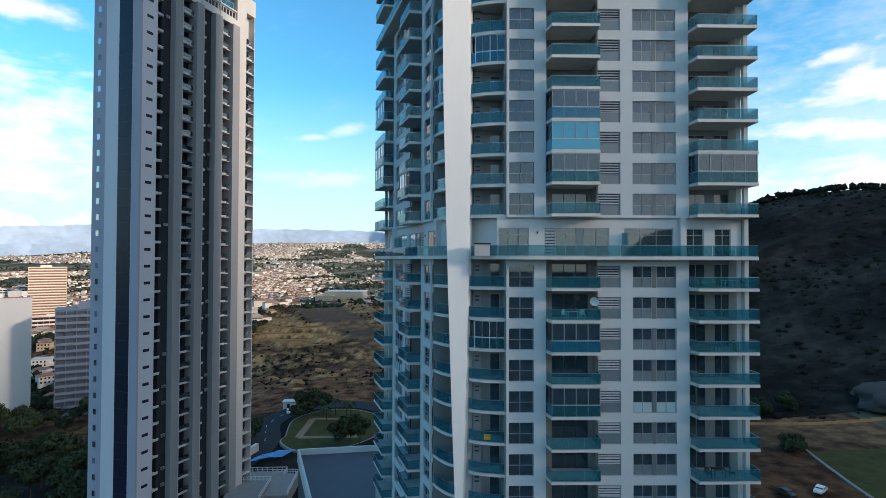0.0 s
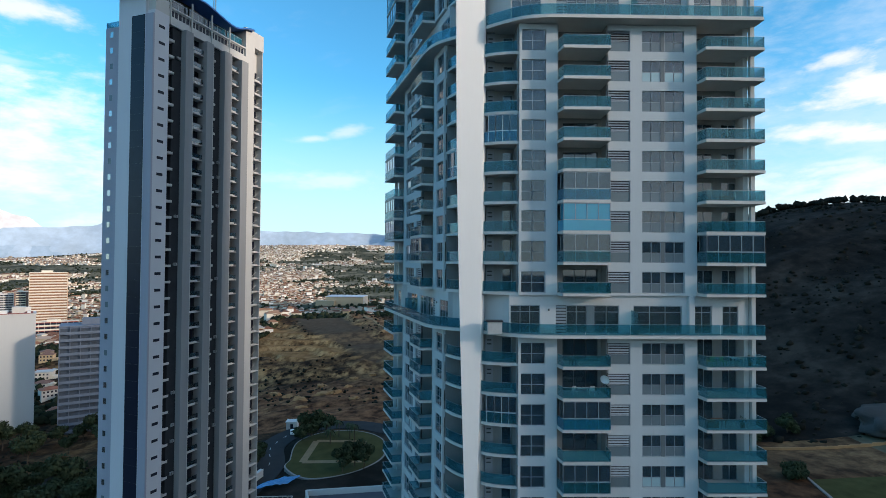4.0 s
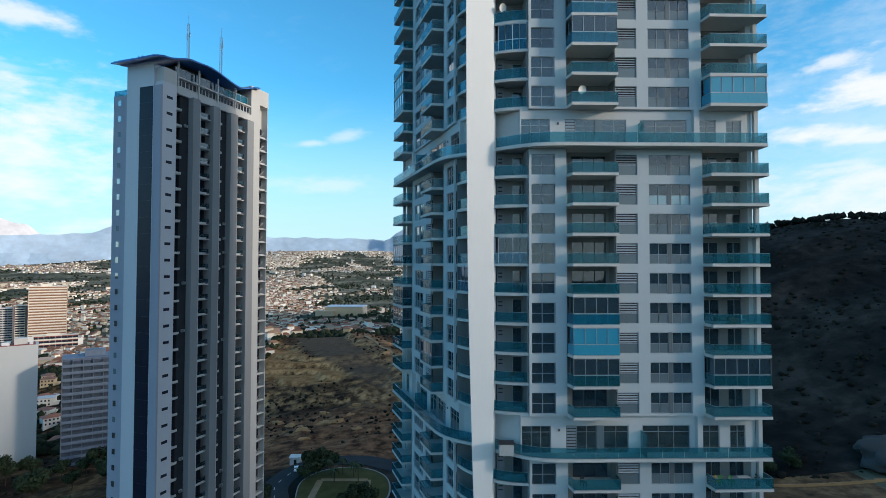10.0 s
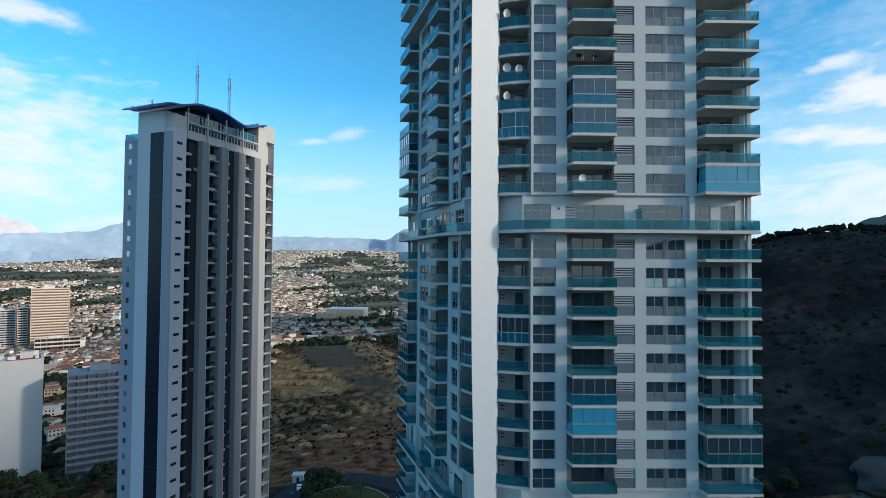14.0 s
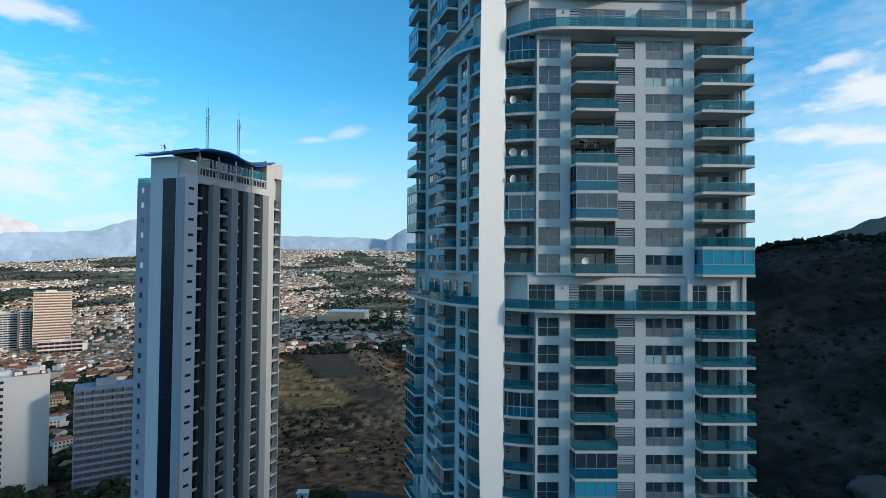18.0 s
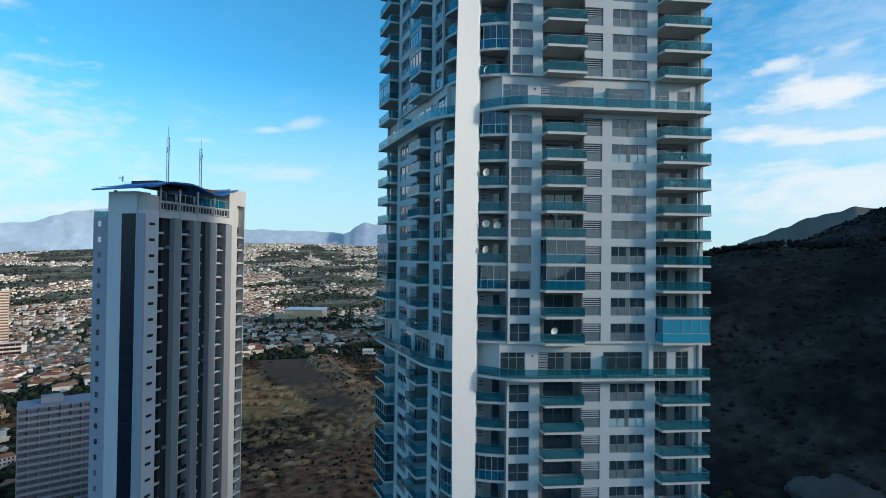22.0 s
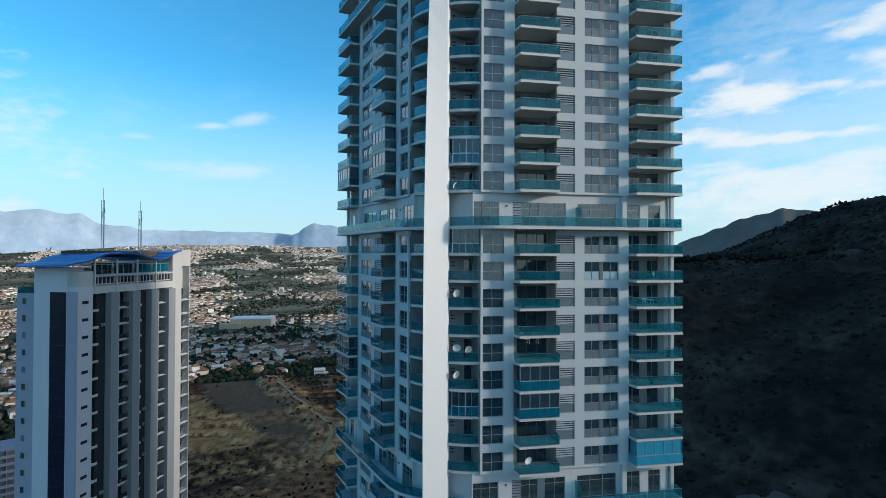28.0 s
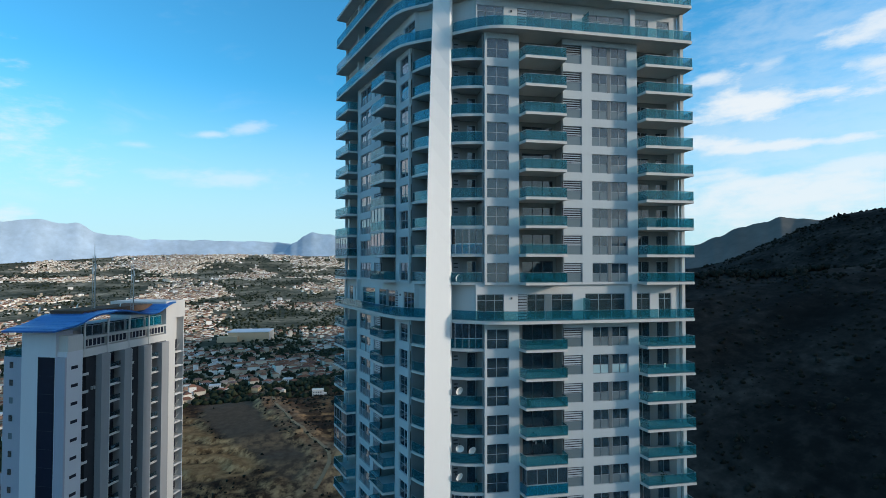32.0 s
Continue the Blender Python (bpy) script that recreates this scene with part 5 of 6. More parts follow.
def tree(x, y, k, s, yaw, z=None, label="dark green broad-crowned pine tree"):
    at = Matrix.Translation((x, y, ground_at(x, y) - 0.2 if z is None else z)) @ pose(0, 0, 0, 0, 0, yaw) @ Matrix.Diagonal((s, s, s, 1))
    t = tagged(put("tree", None, None, at), label, "tree", "trees round the towers")
    put("trunk", KINDS[k][0], t, at), put("crown", KINDS[k][1], t, at)


rt = random.Random(8)
for i in range(66):
    x, y = -68 - rt.random() ** 1.1 * 115, 122 + rt.random() * 118
    tree(x, y, rt.randint(0, 2), rt.uniform(0.8, 1.35), rt.uniform(0, 360))
for x, y, k, s in ((-34, 190, 0, 1.15), (-29, 192, 2, 0.8), (-36, 186, 1, 1.0), (-46, 166, 1, 0.9), (-47, 172, 1, 0.9), (-16, 162, 0, 0.9), (-13, 160, 1, 1.0), (-19, 158, 0, 0.8), (-60, 172, 0, 1.0)):
    tree(x, y, k, s, 40 * s, None, "dark green leafy tree beside the park")
for x, y, k, s in ((110, 147, 1, 1.0), (113, 149, 1, 0.85), (118, 180, 0, 1.1), (126, 184, 1, 1.2), (137, 186, 0, 1.0), (112, 184, 2, 1.0), (98, 182, 0, 1.2)):
    tree(x, y, k, s, 70 * s, ground_at(x, y) - 2.6 * s, "dark green bushy tree at the foot of the hill")


def palm(x, y, h):
    at = Matrix.Translation((x, y, PARKZ - 0.1))
    p = tagged(put("palm_tree", None, None, at), "slim palm tree on the park lawn", "palm tree", "park palms")
    part("trunk", lambda bm: solid(bm, [(0.16 * math.cos(a), 0.16 * math.sin(a)) for a in np.arange(0, 6.28, 1.047)], 0, h), BARK, p, at=at)

    def fronds(bm):
        for i in range(16):
            a, droop = i * 0.3927 * 1.0, 0.5 + 0.9 * (i % 3) / 2
            prev = None
            for j in range(6):
                t = j / 5
                r, z = 2.2 * t, h + 0.9 * t - 2.2 * droop * t * t
                w = 0.32 * math.sin(math.pi * min(1, t * 0.9 + 0.08))
                c, n = Vector((math.cos(a) * r, math.sin(a) * r, z)), Vector((-math.sin(a), math.cos(a), -0.3)) * w
                row = [bm.verts.new(c - n), bm.verts.new(c + n)]
                if prev:
                    bm.faces.new((prev[0], prev[1], row[1], row[0]))
                prev = row
    part("crown", fronds, LEAF, p, at=at)


for x, y in ((-28, 188), (-24, 189), (-20, 187), (-26, 182), (-18, 182)):
    palm(x, y, rt.uniform(4.5, 6.5))


def clumps(name, places, mat, label, category, flat=0.8):
    """Many far crowns or bushes as one mesh of ragged lumps."""
    verts, faces = [], []
    base = bmesh.new()
    bmesh.ops.create_icosphere(base, subdivisions=1, radius=1)
    bv = [v.co.copy() for v in base.verts]
    bf = [[v.index for v in f.verts] for f in base.faces]
    base.free()
    for x, y, z, r in places:
        k = len(verts)
        for v in bv:
            m = r * (0.75 + 0.6 * noise.noise(Vector((v.x * 1.7 + x, v.y * 1.7 + y, v.z * 1.7))))
            verts.append((x + v.x * m, y + v.y * m, z + (v.z * flat + 0.45) * m))
        faces += [[i + k for i in f] for f in bf]
    me = bpy.data.meshes.new(name)
    me.from_pydata(verts, [], faces)
    me.materials.append(mat)
    me.polygons.foreach_set("use_smooth", [True] * len(me.polygons))
    return tagged(put(name, me), label, category, kind="stuff")


def island_material(name, ramp, rough=0.9, low=(0.0, 1.0)):
    m = bpy.data.materials.new(name)
    m.use_nodes = True
    n, l = m.node_tree.nodes, m.node_tree.links
    g, r = n.new("ShaderNodeNewGeometry"), n.new("ShaderNodeValToRGB")
    while len(r.color_ramp.elements) < len(ramp):
        r.color_ramp.elements.new(0.5)
    for e, (p, c) in zip(r.color_ramp.elements, ramp):
        e.position, e.color = p, (*c, 1)
    l.new(g.outputs["Random Per Island"], r.inputs[0])
    l.new(r.outputs[0], n["Principled BSDF"].inputs["Base Color"])
    n["Principled BSDF"].inputs["Roughness"].default_value, n["Principled BSDF"].inputs["Specular IOR Level"].default_value = rough, 0.08
    return m


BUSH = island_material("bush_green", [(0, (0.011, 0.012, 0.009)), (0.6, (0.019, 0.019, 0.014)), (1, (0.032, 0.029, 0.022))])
rs = random.Random(21)
spots = []
while len(spots) < 12000:
    u, v = rs.uniform(185, 1150), rs.uniform(-120, 420)
    x, y = 0.866 * u - 0.5 * v, 0.5 * u + 0.866 * v
    if noise.noise(Vector((x * 0.02, y * 0.02, 9))) + 0.5 * noise.noise(Vector((x * 0.07, y * 0.07, 2))) > rs.uniform(-0.35, 0.3) and y > 60 and (u < 520 or rs.random() < 0.5) and not (55 < x < 178 and 80 < y < 175):
        spots.append((x, y, ground_at(x, y) - 0.5, rs.uniform(0.5, 1.0) * rs.choice((1.0, 1.4, 2.6)) * (1.0 if u < 520 else 1.7)))
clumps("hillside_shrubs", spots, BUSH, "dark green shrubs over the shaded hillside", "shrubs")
spots = []
for _ in range(420):
    t = rs.uniform(-0.6, 1.6)
    x, y = 306 + 71 * t + rs.gauss(0, 9), 446 - 45 * t + rs.gauss(0, 9)
    r = rs.uniform(1.2, 3.4)
    spots.append((x, y, ground_at(x, y) + r * 0.6, r))
clumps("ridge_pines", spots, BUSH, "row of dark pines along the near ridge", "trees", 1.1)
spots = []
for _ in range(4200):
    x, y = rs.uniform(-190, 110), rs.uniform(205, 540)
    soil = soil_at(x, y)
    if rs.random() > max(soil[0] * (0.97 - 0.8 * verge_at(x, y)), soil[1] * 0.95) and noise.noise(Vector((x * 0.025, y * 0.025, 4))) > rs.uniform(-0.25, 0.3):
        spots.append((x, y, ground_at(x, y) - 0.1, rs.uniform(0.4, 1.5)))
clumps("field_bushes", spots, BUSH, "low dry bushes on the old terraces", "shrubs", 0.7)


def rock_fill(bm, q, r):
    g = bmesh.ops.create_icosphere(bm, subdivisions=3, radius=r)
    for v in g["verts"]:
        p = v.co / r + Vector((q, q, q))
        k = 0.72 + 0.5 * noise.noise(p * 1.2) + 0.22 * noise.noise(p * 3.1) + 0.1 * noise.noise(p * 7)
        v.co = Vector((v.co.x * 1.7 * k, v.co.y * 0.9 * k, min(v.co.z * 1.1 * k, r * (0.62 + 0.12 * noise.noise(p * 2.3)))))


for i, (x, y, r) in enumerate(((-65, 269, 2.6), (-58, 262, 2.2), (-40, 258, 3.0), (-34, 258, 2.6), (-49, 247, 2.4), (-44, 277, 2.4), (-19, 288, 2.2), (-28, 285, 2.0), (-46, 236, 2.2), (-24, 244, 2.0), (-52, 256, 1.8), (-30, 268, 1.8))):
    r0 = put("rock", mesh("rock", lambda bm: rock_fill(bm, i * 3.1, r), STONE), None, Matrix.Translation((x, y, ground_at(x, y) - r * 0.15)) @ pose(0, 0, 0, 0, 0, (i * 37) % 60 - 30))
    tagged(r0, "pale ochre rock outcrop on the terraced slope", "rock", "rock outcrops")
def mound_fill(bm, r):
    g = bmesh.ops.create_icosphere(bm, subdivisions=4, radius=r)
    for v in g["verts"]:
        p = v.co / r
        k = 1 + 0.34 * noise.noise(p * 1.9) + 0.10 * noise.noise(p * 6) + 0.03 * noise.noise(p * 14)
        v.co = Vector((v.co.x * 1.5 * k, v.co.y * k, v.co.z * 0.30 * k))
    for f in bm.faces:
        f.smooth = True


for i, (x, y, r) in enumerate(((184, 183, 17),)):
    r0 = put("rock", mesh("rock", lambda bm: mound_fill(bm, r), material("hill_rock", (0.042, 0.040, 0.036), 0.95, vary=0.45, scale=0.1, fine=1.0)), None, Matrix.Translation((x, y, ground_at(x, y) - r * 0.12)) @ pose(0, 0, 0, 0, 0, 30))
    tagged(r0, "bare grey rock face on the shaded hillside", "rock", "hill rocks")

# ---- site on the hill's foot ----
wall_line = smooth_line([(88, 176), (112, 172), (128, 170), (150, 169), (172, 168)], 6)


def bank_fill(bm):
    for a, b in zip(wall_line, wall_line[1:]):
        z = max(ground_at(*a), ground_at(*b))
        solid(bm, strip([a, b], 0.5), z - 6, z + 0.8)


tagged(put("retaining_wall", mesh("retaining_wall", bank_fill, STONE)), "low ochre retaining wall below the hillside", "wall", kind="structure")
slab_on_ground("lawn", [(114.6, 146), (142, 147), (150, 100), (104.6, 96), (107.6, 118), (110.6, 131)], GRASS, 0.08, "dim green lawn below the retaining wall", "lawn")
road_mesh("kerb", smooth_line([(114.3, 147), (110, 131), (107, 118), (103, 92)], 6), 0.7, KERB, 0.35, "pale kerb along the lawn", "kerb")


def car(x, y, yaw, paint, label):
    at = Matrix.Translation((x, y, ground_at(x, y) + 0.3)) @ pose(0, 0, 0, 0, 0, yaw)
    c = tagged(put("car", None, None, at), label, "car", "parked cars")

    def body(bm):
        prof = [(-2.1, 0.35), (-2.1, 0.8), (-1.9, 0.95), (-1.2, 1.0), (-0.6, 1.42), (0.9, 1.45), (1.6, 1.0), (2.0, 0.9), (2.15, 0.6), (2.15, 0.35)]
        a, b = [bm.verts.new((p, -0.85, q)) for p, q in prof], [bm.verts.new((p, 0.85, q)) for p, q in prof]
        bm.faces.new(a), bm.faces.new(b[::-1])
        for i in range(len(prof)):
            j = (i + 1) % len(prof)
            bm.faces.new((a[i], b[i], b[j], a[j]))
    part("body", body, paint, c, at=at)
    part("windscreen", lambda bm: [box(bm, -1.02, -0.72, -0.72, 0.72, 1.06, 1.33), box(bm, -0.5, 1.2, -0.87, 0.87, 1.05, 1.35)], CURTAINWALL, c, at=at)
    wh = mesh("wheel", lambda bm: bmesh.ops.create_cone(bm, cap_ends=True, segments=16, radius1=0.32, radius2=0.32, depth=0.22, matrix=pose(0, 0, 0, 90)), BLACKISH)
    for px in (-1.3, 1.35):
        for py in (-0.78, 0.78):
            put("wheel", wh, c, at @ Matrix.Translation((px, py, 0.32)))


car(97, 120, 35, PLASTICW, "white car parked on bare earth by the tower")
car(88, 119, 100, DARKFRAME, "dark car parked beside the tower forecourt")
car(-42, 199, 100, PLASTICW, "white van parked by the road")
kiosk = tagged(put("kiosk", None, None, Matrix.Translation((-44, 208, ground_at(-44, 208)))), "small pale roadside hut with a flat roof", "hut")
part("wall", lambda bm: box(bm, -2, 2, -1.6, 1.6, -1, 2.6), BEIGE, kiosk, at=WORLD_OF[kiosk])
part("roof", lambda bm: box(bm, -2.3, 2.3, -1.9, 1.9, 2.6, 2.85), PAINT, kiosk, at=WORLD_OF[kiosk])
part("door", lambda bm: box(bm, -0.5, 0.5, -1.66, -1.6, -0.2, 1.9), CURTAINWALL, kiosk, at=WORLD_OF[kiosk])

# ---- buildings down in the town ----


def block(name, x, y, yaw, w, d, z0, z1, storeys, bays, wall_mat, label, slab_mat=None, side_mat=None, gap=0.0, blank=False, win_mat=CURTAINWALL):
    """A slab block: body, balcony bands with parapets on the front, windows storey by storey, roof edge and a lift house."""
    at = Matrix.Translation((x, y, z0)) @ pose(0, 0, 0, 0, 0, yaw)
    b = tagged(put(name, None, None, at), label, "apartment building")
    h = (z1 - z0)
    part("wall", lambda bm: box(bm, -w / 2, w / 2, 0, d, -6, h), wall_mat, b, at=at)
    part("roof", lambda bm: [box(bm, -w / 2 - 0.3, w / 2 + 0.3, -0.3, d + 0.3, h, h + 0.5), box(bm, -w * 0.2, w * 0.1, d * 0.3, d * 0.7, h + 0.5, h + 3.2)], slab_mat or wall_mat, b, at=at)
    sh = h / storeys
    band = mesh("balcony", lambda bm: [box(bm, -w / 2 + gap, w / 2 - gap, -1.3, 0, -0.12, 0.12), box(bm, -w / 2 + gap, w / 2 - gap, -1.3, -1.2, 0.12, sh * 0.36)]
                + [box(bm, -w / 2 + gap + (w - 2 * gap) * i / bays - 0.12, -w / 2 + gap + (w - 2 * gap) * i / bays + 0.12, -1.25, 0, -0.1, sh) for i in range(bays + 1)], slab_mat or wall_mat)
    win = mesh("window", lambda bm: box(bm, -w / 2 + gap + 0.3, w / 2 - gap - 0.3, -0.05, 0.02, 0.15, sh * 0.8), win_mat)
    for k in range(storeys):
        if not blank:
            put("balcony", band, b, at @ Matrix.Translation((0, 0, k * sh)))
        put("window", win, b, at @ Matrix.Translation((0, 0, k * sh)))
    if side_mat:
        part("gable_wall", lambda bm: box(bm, w / 2, w / 2 + 0.4, -0.5, d + 0.2, -6, h + 0.2), side_mat, b, at=at)
    return b


WARM = material("warm_render", (0.55, 0.30, 0.18), 0.85, vary=0.1)
CREAM = material("cream_render", (0.72, 0.66, 0.56), 0.85, vary=0.08, scale=0.1)
BRICKRED = material("brick_red", (0.30, 0.08, 0.06), 0.85, vary=0.2)
# shade is put into the slab block's wall, slab and window colours
PALEBLUE = material("pale_blue_render", (0.15, 0.19, 0.25), 0.8, vary=0.1)
DARKROOM = material("balcony_shade_glass", (0.06, 0.08, 0.11), 0.4, vary=0.3, spread=0.5)
GREYBLUE = material("blue_grey_render", (0.14, 0.18, 0.26), 0.8, vary=0.1)
block("slab_block", -141, 251, 29, 27, 14, -24, 22, 15, 7, GREYBLUE, "grey block with a pale grid of balconies", PALEBLUE, win_mat=DARKROOM)
at = Matrix.Translation((-174.5, 262, -26)) @ pose(0, 0, 0, 0, 0, 34)
wb = tagged(put("white_block", None, None, at), "white slab block with a blank gable and a cluttered flat roof", "apartment building")
part("wall", lambda bm: box(bm, -32, 0, 0, 15, -6, 52), PAINT, wb, at=at)
part("roof", lambda bm: [box(bm, -32.2, 0.2, -0.2, 15.2, 52, 52.5), box(bm, -9, -4, 4, 9, 52.5, 55.5), box(bm, -20, -15, 6, 11, 52.5, 54.5)], SLAB, wb, at=at)
part("roof_terrace", lambda bm: box(bm, -14, -1, 1, 14, 52.5, 52.7), BRICKRED, wb, at=at)
wband = mesh("balcony", lambda bm: [box(bm, -31, -17, -1.2, 0, 0, 0.15), box(bm, -31, -17, -1.2, -1.1, 0.15, 1.05)], PAINT)
wwin = mesh("window", lambda bm: [box(bm, -31 + 2.4 * i, -29.3 + 2.4 * i, -0.04, 0.02, 0.3, 2.2) for i in range(6)], CURTAINWALL)
for x0, y0, w0, h0 in ((-12, 3, 3.0, 1.4), (-7.5, 10.5, 2.2, 1.8), (-2.6, 2.2, 1.4, 1.1), (-11, 11, 1.6, 1.0), (-3, 12, 2.4, 2.2)):
    part("roof_unit", lambda bm: box(bm, x0 - w0 / 2, x0 + w0 / 2, y0 - 0.8, y0 + 0.8, 52.7, 52.7 + h0), PLASTICW, wb, at=at)
for k in range(17):
    put("balcony", wband, wb, at @ Matrix.Translation((0, 0, k * 3.05)))
    put("window", wwin, wb, at @ Matrix.Translation((0, 0, k * 3.05)))
block("hotel_tower", -548, 850, 30, 47, 16, -56, 30, 21, 1, CREAM, "wide cream hotel tower with striped balconies", CREAM, WARM, win_mat=WOODF)
block("red_block", -520, 825, 30, 55, 14, -60, -42, 3, 8, BRICKRED, "low red-brick block at the foot of the hotel", CREAM)
block("striped_block", -622, 852, 30, 36, 14, -58, -4, 15, 6, CREAM, "cream block with dark vertical stripes", PAINT)
block("brown_block", -588, 850, 30, 16, 14, -58, 0, 16, 2, material("brown_render", (0.20, 0.12, 0.10), 0.9), "narrow brown residential block", CREAM, None, 2.0)
HZ = ground_at(-136, 1110)
hat = Matrix.Translation((-136, 1110, HZ)) @ pose(0, 0, 0, 0, 0, -6) @ Matrix.Diagonal((0.86, 0.86, 0.86, 1))
hall = tagged(put("sports_hall", None, None, hat), "large tan hall with a flat pale roof", "hall")
HALLM = material("tan_render", (0.55, 0.42, 0.28), 0.9, vary=0.08, scale=0.03)
part("wall", lambda bm: [box(bm, -42, 48, 0, 60, -10, 20), box(bm, -62, -18, -14, 0, -10, 12)], HALLM, hall, at=hat)
part("roof", lambda bm: box(bm, -43, 49, -1, 61, 20, 21.5), BLUEWHITE, hall, at=hat)
bay = mesh("buttress", lambda bm: box(bm, 48, 49.2, 0, 2.4, -6, 19), BEIGE)
for i in range(9):
    put("buttress", bay, hall, hat @ Matrix.Translation((0, 2 + i * 6.6, 0)))

# ---- houses ----
WALLS = [PAINT, CREAM, BEIGE, material("ochre_render", (0.55, 0.40, 0.24), 0.9)]
TILES = [material("clay_tile", (0.32, 0.13, 0.08), 0.85, vary=0.25, fine=2), material("brown_tile", (0.22, 0.12, 0.09), 0.85, vary=0.25, fine=2)]
HOUSES = {}


def house_parts(k):
    """A two-storey villa with a hipped tile roof, one mesh a part."""
    q = random.Random(k)
    w, d, h = q.uniform(9, 15), q.uniform(8, 11), q.choice((3.2, 6.0, 6.2))
    wall = mesh("wall", lambda bm: [box(bm, -w / 2, w / 2, -d / 2, d / 2, -3, h), box(bm, w / 2, w / 2 + 3.5, -d / 2, d / 6, -3, 2.9)], WALLS[k % 4])

    def roof_f(bm):
        e, rise = 0.5, 2.0
        a = [bm.verts.new(p) for p in ((-w / 2 - e, -d / 2 - e, h), (w / 2 + e, -d / 2 - e, h), (w / 2 + e, d / 2 + e, h), (-w / 2 - e, d / 2 + e, h))]
        r = [bm.verts.new((-w / 2 + d / 2, 0, h + rise)), bm.verts.new((w / 2 - d / 2 + 0.4, 0, h + rise))]
        for f in ((a[0], a[1], r[1], r[0]), (a[1], a[2], r[1]), (a[2], a[3], r[0], r[1]), (a[3], a[0], r[0]), tuple(a[::-1])):
            bm.faces.new(f)
    roof_m = mesh("roof", roof_f, TILES[k % 2]) if k % 5 else mesh("roof", lambda bm: box(bm, -w / 2 - 0.2, w / 2 + 0.2, -d / 2 - 0.2, d / 2 + 0.2, h, h + 0.7), WALLS[k % 3])
    wins = mesh("window", lambda bm: [box(bm, x - 0.6, x + 0.6, -d / 2 - 0.05, -d / 2 + 0.01, z, z + 1.4) for x in np.arange(-w / 2 + 1.6, w / 2 - 1, 2.6) for z in ((0.8, 3.8) if h > 4 else (0.8,))], CURTAINWALL)
    return wall, roof_m, wins


VARIANTS = [house_parts(k) for k in range(14)]
rh = random.Random(4)


def house(x, y, k, yaw):
    at = Matrix.Translation((x, y, ground_at(x, y))) @ pose(0, 0, 0, 0, 0, yaw) @ Matrix.Diagonal((0.7, 0.7, 0.7, 1))
    lab = ("white", "cream", "beige", "ochre")[k % 4] + " villa with a " + ("flat roof" if k % 5 == 0 else "clay tile roof" if k % 2 == 0 else "brown tile roof")
    h = tagged(put("house", None, None, at), lab, "house", "houses of the town")
    for n, m in zip(("wall", "roof", "window"), VARIANTS[k]):
        put(n, m, h, at)


made = []
tries = 0
while len(made) < 160 and tries < 6000:
    tries += 1
    x, y = rh.uniform(-420, 60), rh.uniform(440, 1000)
    if x < -1.0 * y * 0.62 or x > 0.02 * y + 25 or hill_at(x, y) > 4 or any((x - a) ** 2 + (y - b) ** 2 < 330 for a, b in made):
        continue
    made.append((x, y))
    house(x, y, rh.randint(0, 13), rh.choice((-20, -10, 70, 80, 5)) + rh.uniform(-8, 8))
for x, y in ((-176, 284), (-166, 293), (-180, 303), (-170, 312), (-190, 322), (-160, 326), (-186, 340), (-172, 350), (-207, 318), (-196, 307), (-222, 340), (-232, 360), (-214, 330), (-240, 372), (-118, 300), (-108, 312), (-100, 330)):
    house(x, y, rh.randint(0, 13), rh.uniform(0, 90))

HOUSEWALL = island_material("town_walls", [(0, (0.38, 0.32, 0.24)), (0.35, (0.60, 0.54, 0.44)), (0.7, (0.82, 0.79, 0.72)), (1, (0.90, 0.88, 0.85))])
HOUSEROOF = island_material("town_roofs", [(0, (0.16, 0.09, 0.07)), (0.5, (0.26, 0.115, 0.07)), (0.82, (0.34, 0.20, 0.13)), (1, (0.50, 0.48, 0.45))])


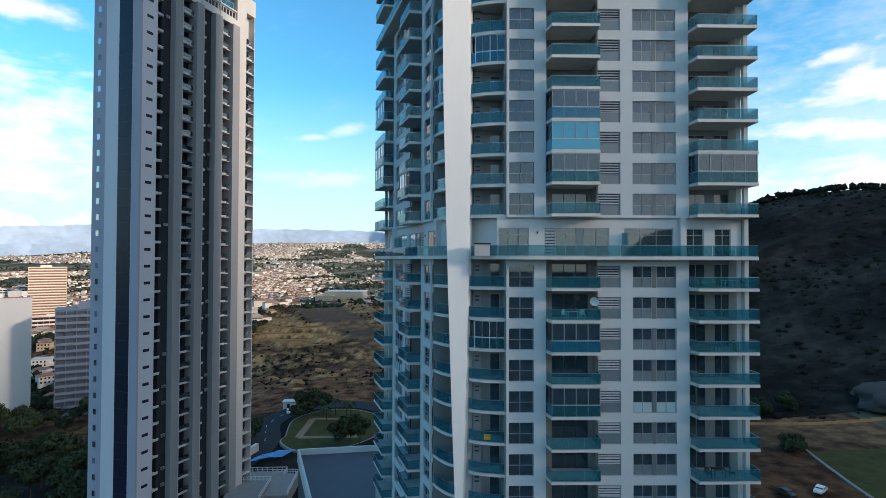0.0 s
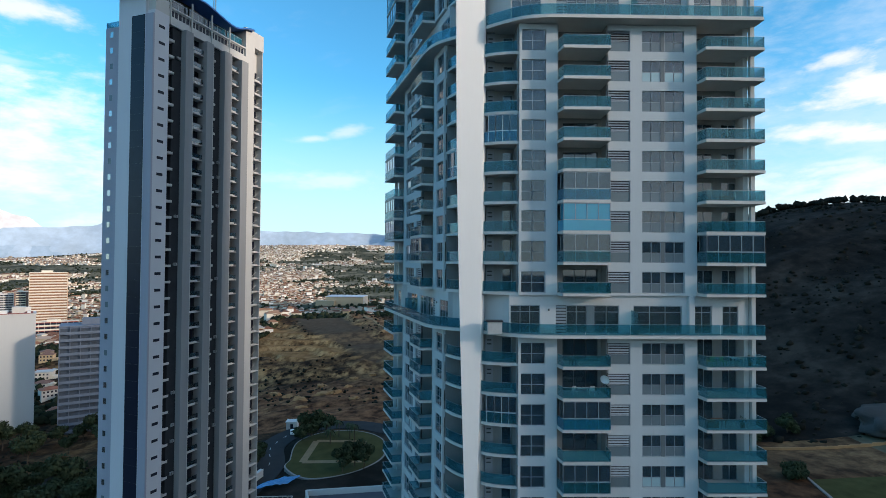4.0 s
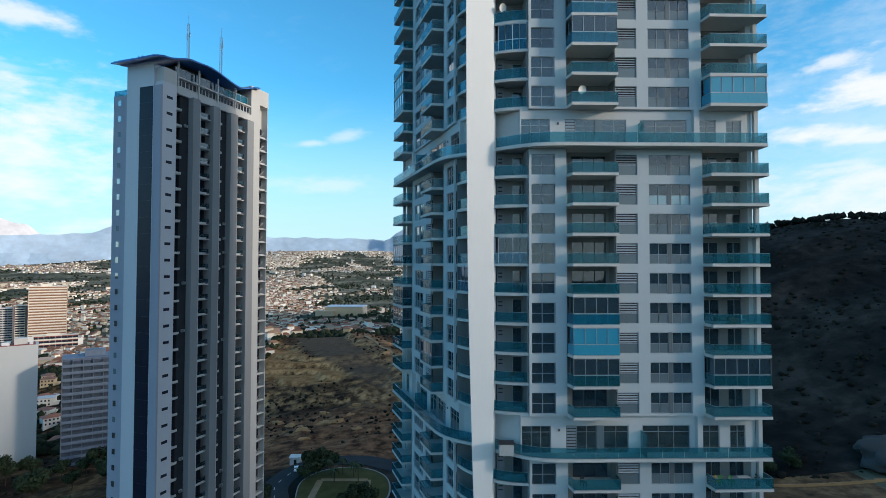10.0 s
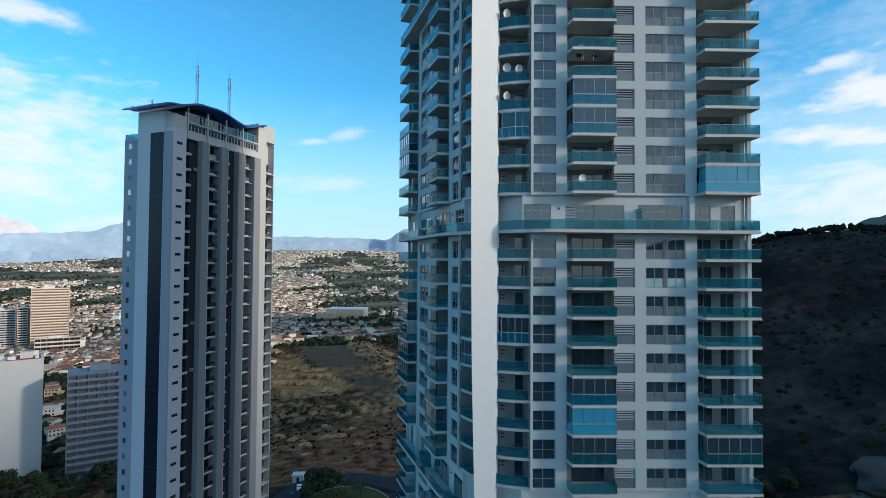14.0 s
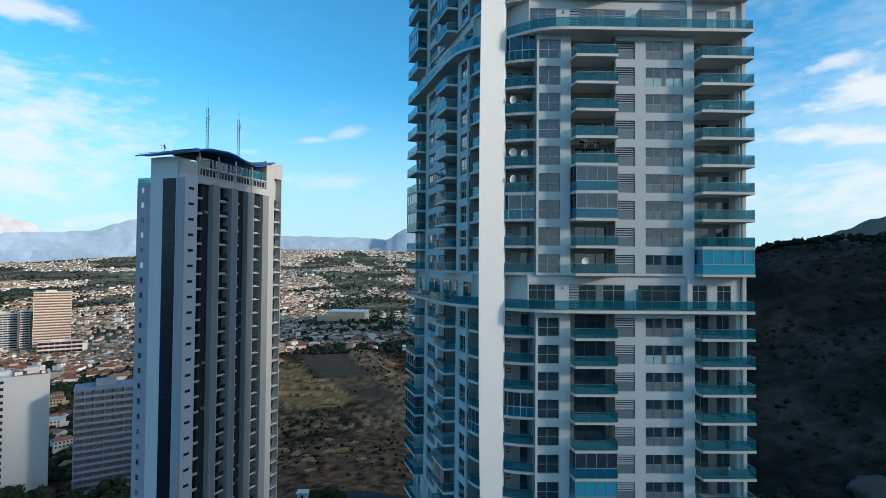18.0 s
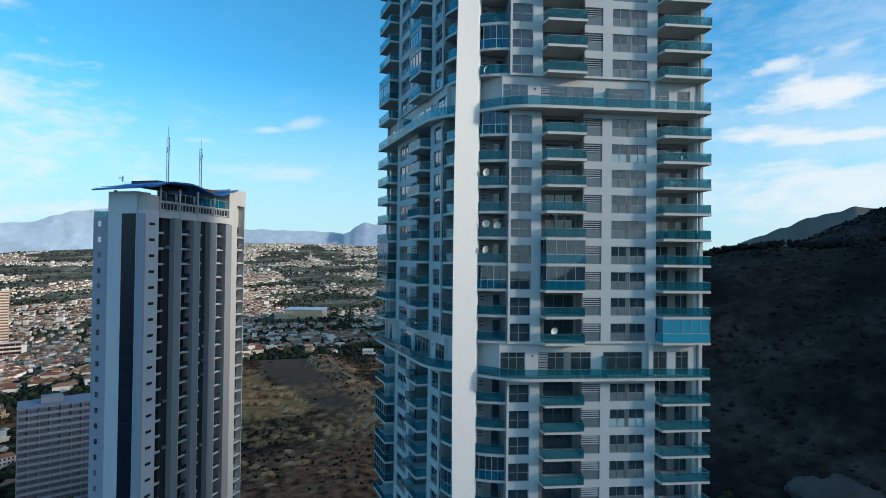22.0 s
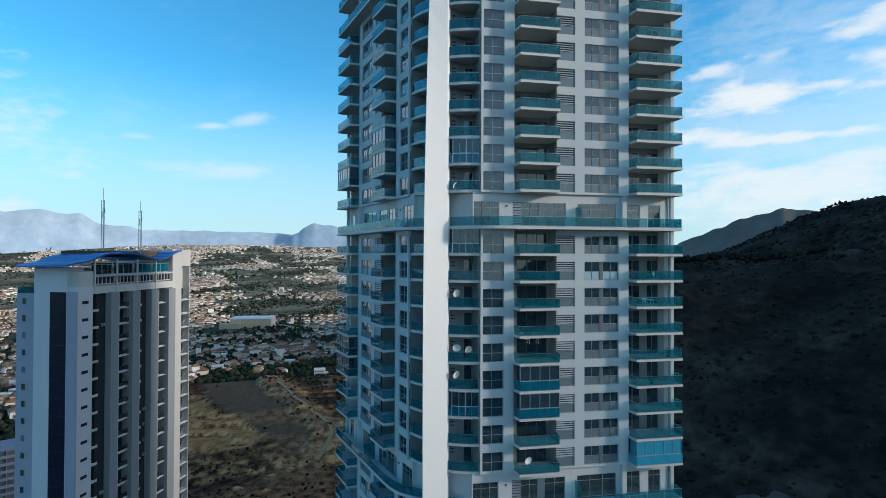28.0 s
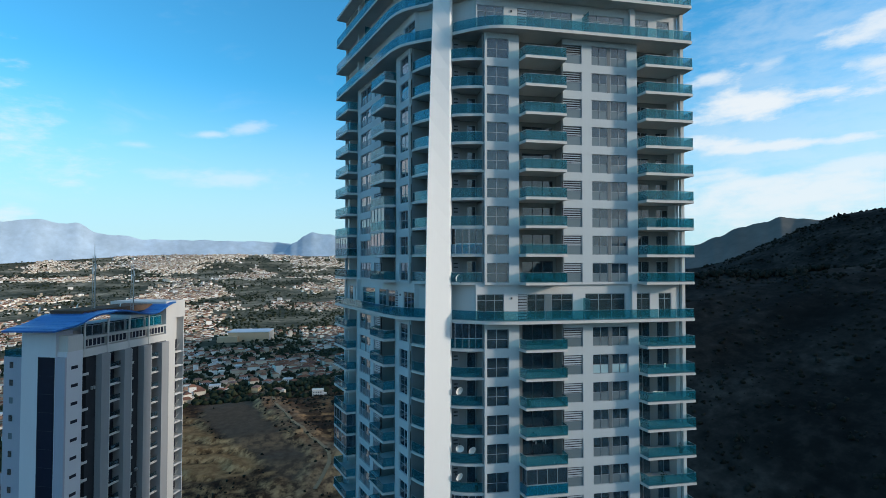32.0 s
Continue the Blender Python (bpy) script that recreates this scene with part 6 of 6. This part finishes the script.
def far_town(n, y0, y1, dense, seed, x_end=None, x_start=None):
    q = random.Random(seed)
    verts, faces, mats = [], [], []
    count = 0
    while count < n:
        y = y0 + (y1 - y0) * q.random() ** 0.8
        x = q.uniform(-0.75 * y - 60 if x_start is None else x_start, 0.30 * y + 60 if x_end is None else x_end)
        c = noise.noise(Vector((x * 0.0028, y * 0.0016, seed))) + 0.4 * noise.noise(Vector((x * 0.011, y * 0.006, seed + 5)))
        if c < q.uniform(-dense, 0.35) or hill_at(x, y) > 14:
            continue
        if abs(x + 140) < 70 and 1075 < y < 1185:
            continue
        turn = 0.2 + 1.2 * noise.noise(Vector((x * 0.0012, y * 0.0012, 40)))          # rows of houses along the streets
        row, col = -x * math.sin(turn) + y * math.cos(turn), x * math.cos(turn) + y * math.sin(turn)
        row = 27 * round(row / 27) + q.gauss(0, 1.5)
        x, y = col * math.cos(turn) - row * math.sin(turn), col * math.sin(turn) + row * math.cos(turn)
        if hill_at(x, y) > 14 or (y < 530 and x > -100):
            continue
        count += 1
        k = 0.62 if y < 2000 else 0.85
        w, d, h = k * q.uniform(8, 22), k * q.uniform(7, 13), k * q.choice((3.2, 6, 6.4, 9)) * (1.0 if q.random() < 0.95 else 2.0)
        a = turn + q.choice((0.0, 0.0, 1.571)) + q.uniform(-0.12, 0.12)
        ca, sa, z = math.cos(a), math.sin(a), ground_at(x, y)
        k = len(verts)
        for zz in (z - 2, z + h):
            for px, py in ((-w, -d), (w, -d), (w, d), (-w, d)):
                verts.append((x + (px * ca - py * sa) / 2, y + (px * sa + py * ca) / 2, zz))
        faces += [(k, k + 1, k + 5, k + 4), (k + 1, k + 2, k + 6, k + 5), (k + 2, k + 3, k + 7, k + 6), (k + 3, k, k + 4, k + 7)]
        mats += [0] * 4
        k = len(verts)
        for px, py in ((-w - 1, -d - 1), (w + 1, -d - 1), (w + 1, d + 1), (-w - 1, d + 1)):
            verts.append((x + (px * ca - py * sa) / 2, y + (px * sa + py * ca) / 2, z + h))
        for px in (-w * 0.45, w * 0.45):
            verts.append((x + px * ca / 2, y + px * sa / 2, z + h + 1.8))
        faces += [(k, k + 1, k + 5, k + 4), (k + 1, k + 2, k + 5), (k + 2, k + 3, k + 4, k + 5), (k + 3, k, k + 4)]
        mats += [1] * 4
    me = bpy.data.meshes.new("far_houses")
    me.from_pydata(verts, [], faces)
    me.materials.append(HOUSEWALL), me.materials.append(HOUSEROOF)
    me.polygons.foreach_set("material_index", mats)
    return tagged(put("far_houses", me), "distant pale houses with tile roofs across the plain", "houses", kind="stuff")


far_town(260, 290, 520, 0.3, 35, -105)
far_town(1000, 520, 1000, 0.3, 34)
far_town(4600, 900, 2000, 0.2, 31)
far_town(5200, 1800, 3200, 0.05, 32)
far_town(7500, 3000, 4650, 0.05, 33)
far_town(900, 4100, 4650, 0.8, 36, -520, -1280)
TOWNTREE = island_material("town_tree", [(0, (0.012, 0.018, 0.011)), (0.6, (0.026, 0.035, 0.019)), (1, (0.05, 0.055, 0.03))])
spots = []
while len(spots) < 20000:
    y = 270 + 4100 * rs.random() ** 1.9
    x = rs.uniform(-0.75 * y - 40, 0.3 * y + 60 if y > 440 else -100)
    if noise.noise(Vector((x * 0.006, y * 0.004, 12))) < rs.uniform(-0.4, 0.35) and hill_at(x, y) < 14 and (y < 1700 or rs.random() < 0.45) and not (-245 < x < -150 and 270 < y < 380 and rs.random() < 0.75):
        spots.append((x, y, ground_at(x, y), rs.uniform(1.3, 3.4) * (1 + y / 2400)))
clumps("town_trees", spots, TOWNTREE, "dark trees and groves between the houses", "trees", 0.85)
road_mesh("field_track", smooth_line([(-6, 292), (2, 315), (-1, 334), (-16, 361), (-33, 410), (-44, 470), (-62, 520)], 8), 2.2, PATHM, 0.2, "pale dirt track climbing between the terraces", "track")
for pts in ([(-300, 470), (-220, 520), (-140, 560), (-60, 640)], [(-60, 520), (-80, 640), (-120, 780), (-160, 900)], [(-380, 640), (-250, 700), (-120, 760), (-20, 860)]):
    road_mesh("street", smooth_line(pts, 8), 7, ASPHALT, 0.4, "narrow asphalt street between the villas", "street")

# ---- mountains ----


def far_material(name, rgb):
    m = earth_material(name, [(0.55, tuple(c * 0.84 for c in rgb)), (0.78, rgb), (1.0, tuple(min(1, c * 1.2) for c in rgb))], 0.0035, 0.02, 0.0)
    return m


def range_fill(profile, dist, depth, seed):
    """A mountain range on an arc round the place: profile of bearing (degrees) and crest height."""
    def fill(bm):
        rows = []
        a0, a1 = profile[0][0], profile[-1][0]
        n = 320
        for i in range(n + 1):
            az = a0 + (a1 - a0) * i / n
            crest = lerp_table(az, profile)
            row = []
            for j in range(15):
                t = j / 14
                r = dist - depth * (1 - t)
                f = t ** 1.5
                z = -60 + (crest + 60) * f * (1 + 0.04 * noise.noise(Vector((az * 0.6, t * 4, seed)))) + (36 * (1 - t) + 7) * f * noise.noise(Vector((az * 0.9 + 2 * t, t * 3, seed + 9))) + (16 * (1 - t) + 3) * f * noise.noise(Vector((az * 1.9 - 3 * t, t * 5, seed + 3)))
                row.append(bm.verts.new((r * math.sin(radians(az)), r * math.cos(radians(az)), z)))
            rows.append(row)
        for a, b in zip(rows, rows[1:]):
            for j in range(14):
                bm.faces.new((a[j], b[j], b[j + 1], a[j + 1])).smooth = True
    return fill


# the first three ranges carry distance haze in their pale base colours
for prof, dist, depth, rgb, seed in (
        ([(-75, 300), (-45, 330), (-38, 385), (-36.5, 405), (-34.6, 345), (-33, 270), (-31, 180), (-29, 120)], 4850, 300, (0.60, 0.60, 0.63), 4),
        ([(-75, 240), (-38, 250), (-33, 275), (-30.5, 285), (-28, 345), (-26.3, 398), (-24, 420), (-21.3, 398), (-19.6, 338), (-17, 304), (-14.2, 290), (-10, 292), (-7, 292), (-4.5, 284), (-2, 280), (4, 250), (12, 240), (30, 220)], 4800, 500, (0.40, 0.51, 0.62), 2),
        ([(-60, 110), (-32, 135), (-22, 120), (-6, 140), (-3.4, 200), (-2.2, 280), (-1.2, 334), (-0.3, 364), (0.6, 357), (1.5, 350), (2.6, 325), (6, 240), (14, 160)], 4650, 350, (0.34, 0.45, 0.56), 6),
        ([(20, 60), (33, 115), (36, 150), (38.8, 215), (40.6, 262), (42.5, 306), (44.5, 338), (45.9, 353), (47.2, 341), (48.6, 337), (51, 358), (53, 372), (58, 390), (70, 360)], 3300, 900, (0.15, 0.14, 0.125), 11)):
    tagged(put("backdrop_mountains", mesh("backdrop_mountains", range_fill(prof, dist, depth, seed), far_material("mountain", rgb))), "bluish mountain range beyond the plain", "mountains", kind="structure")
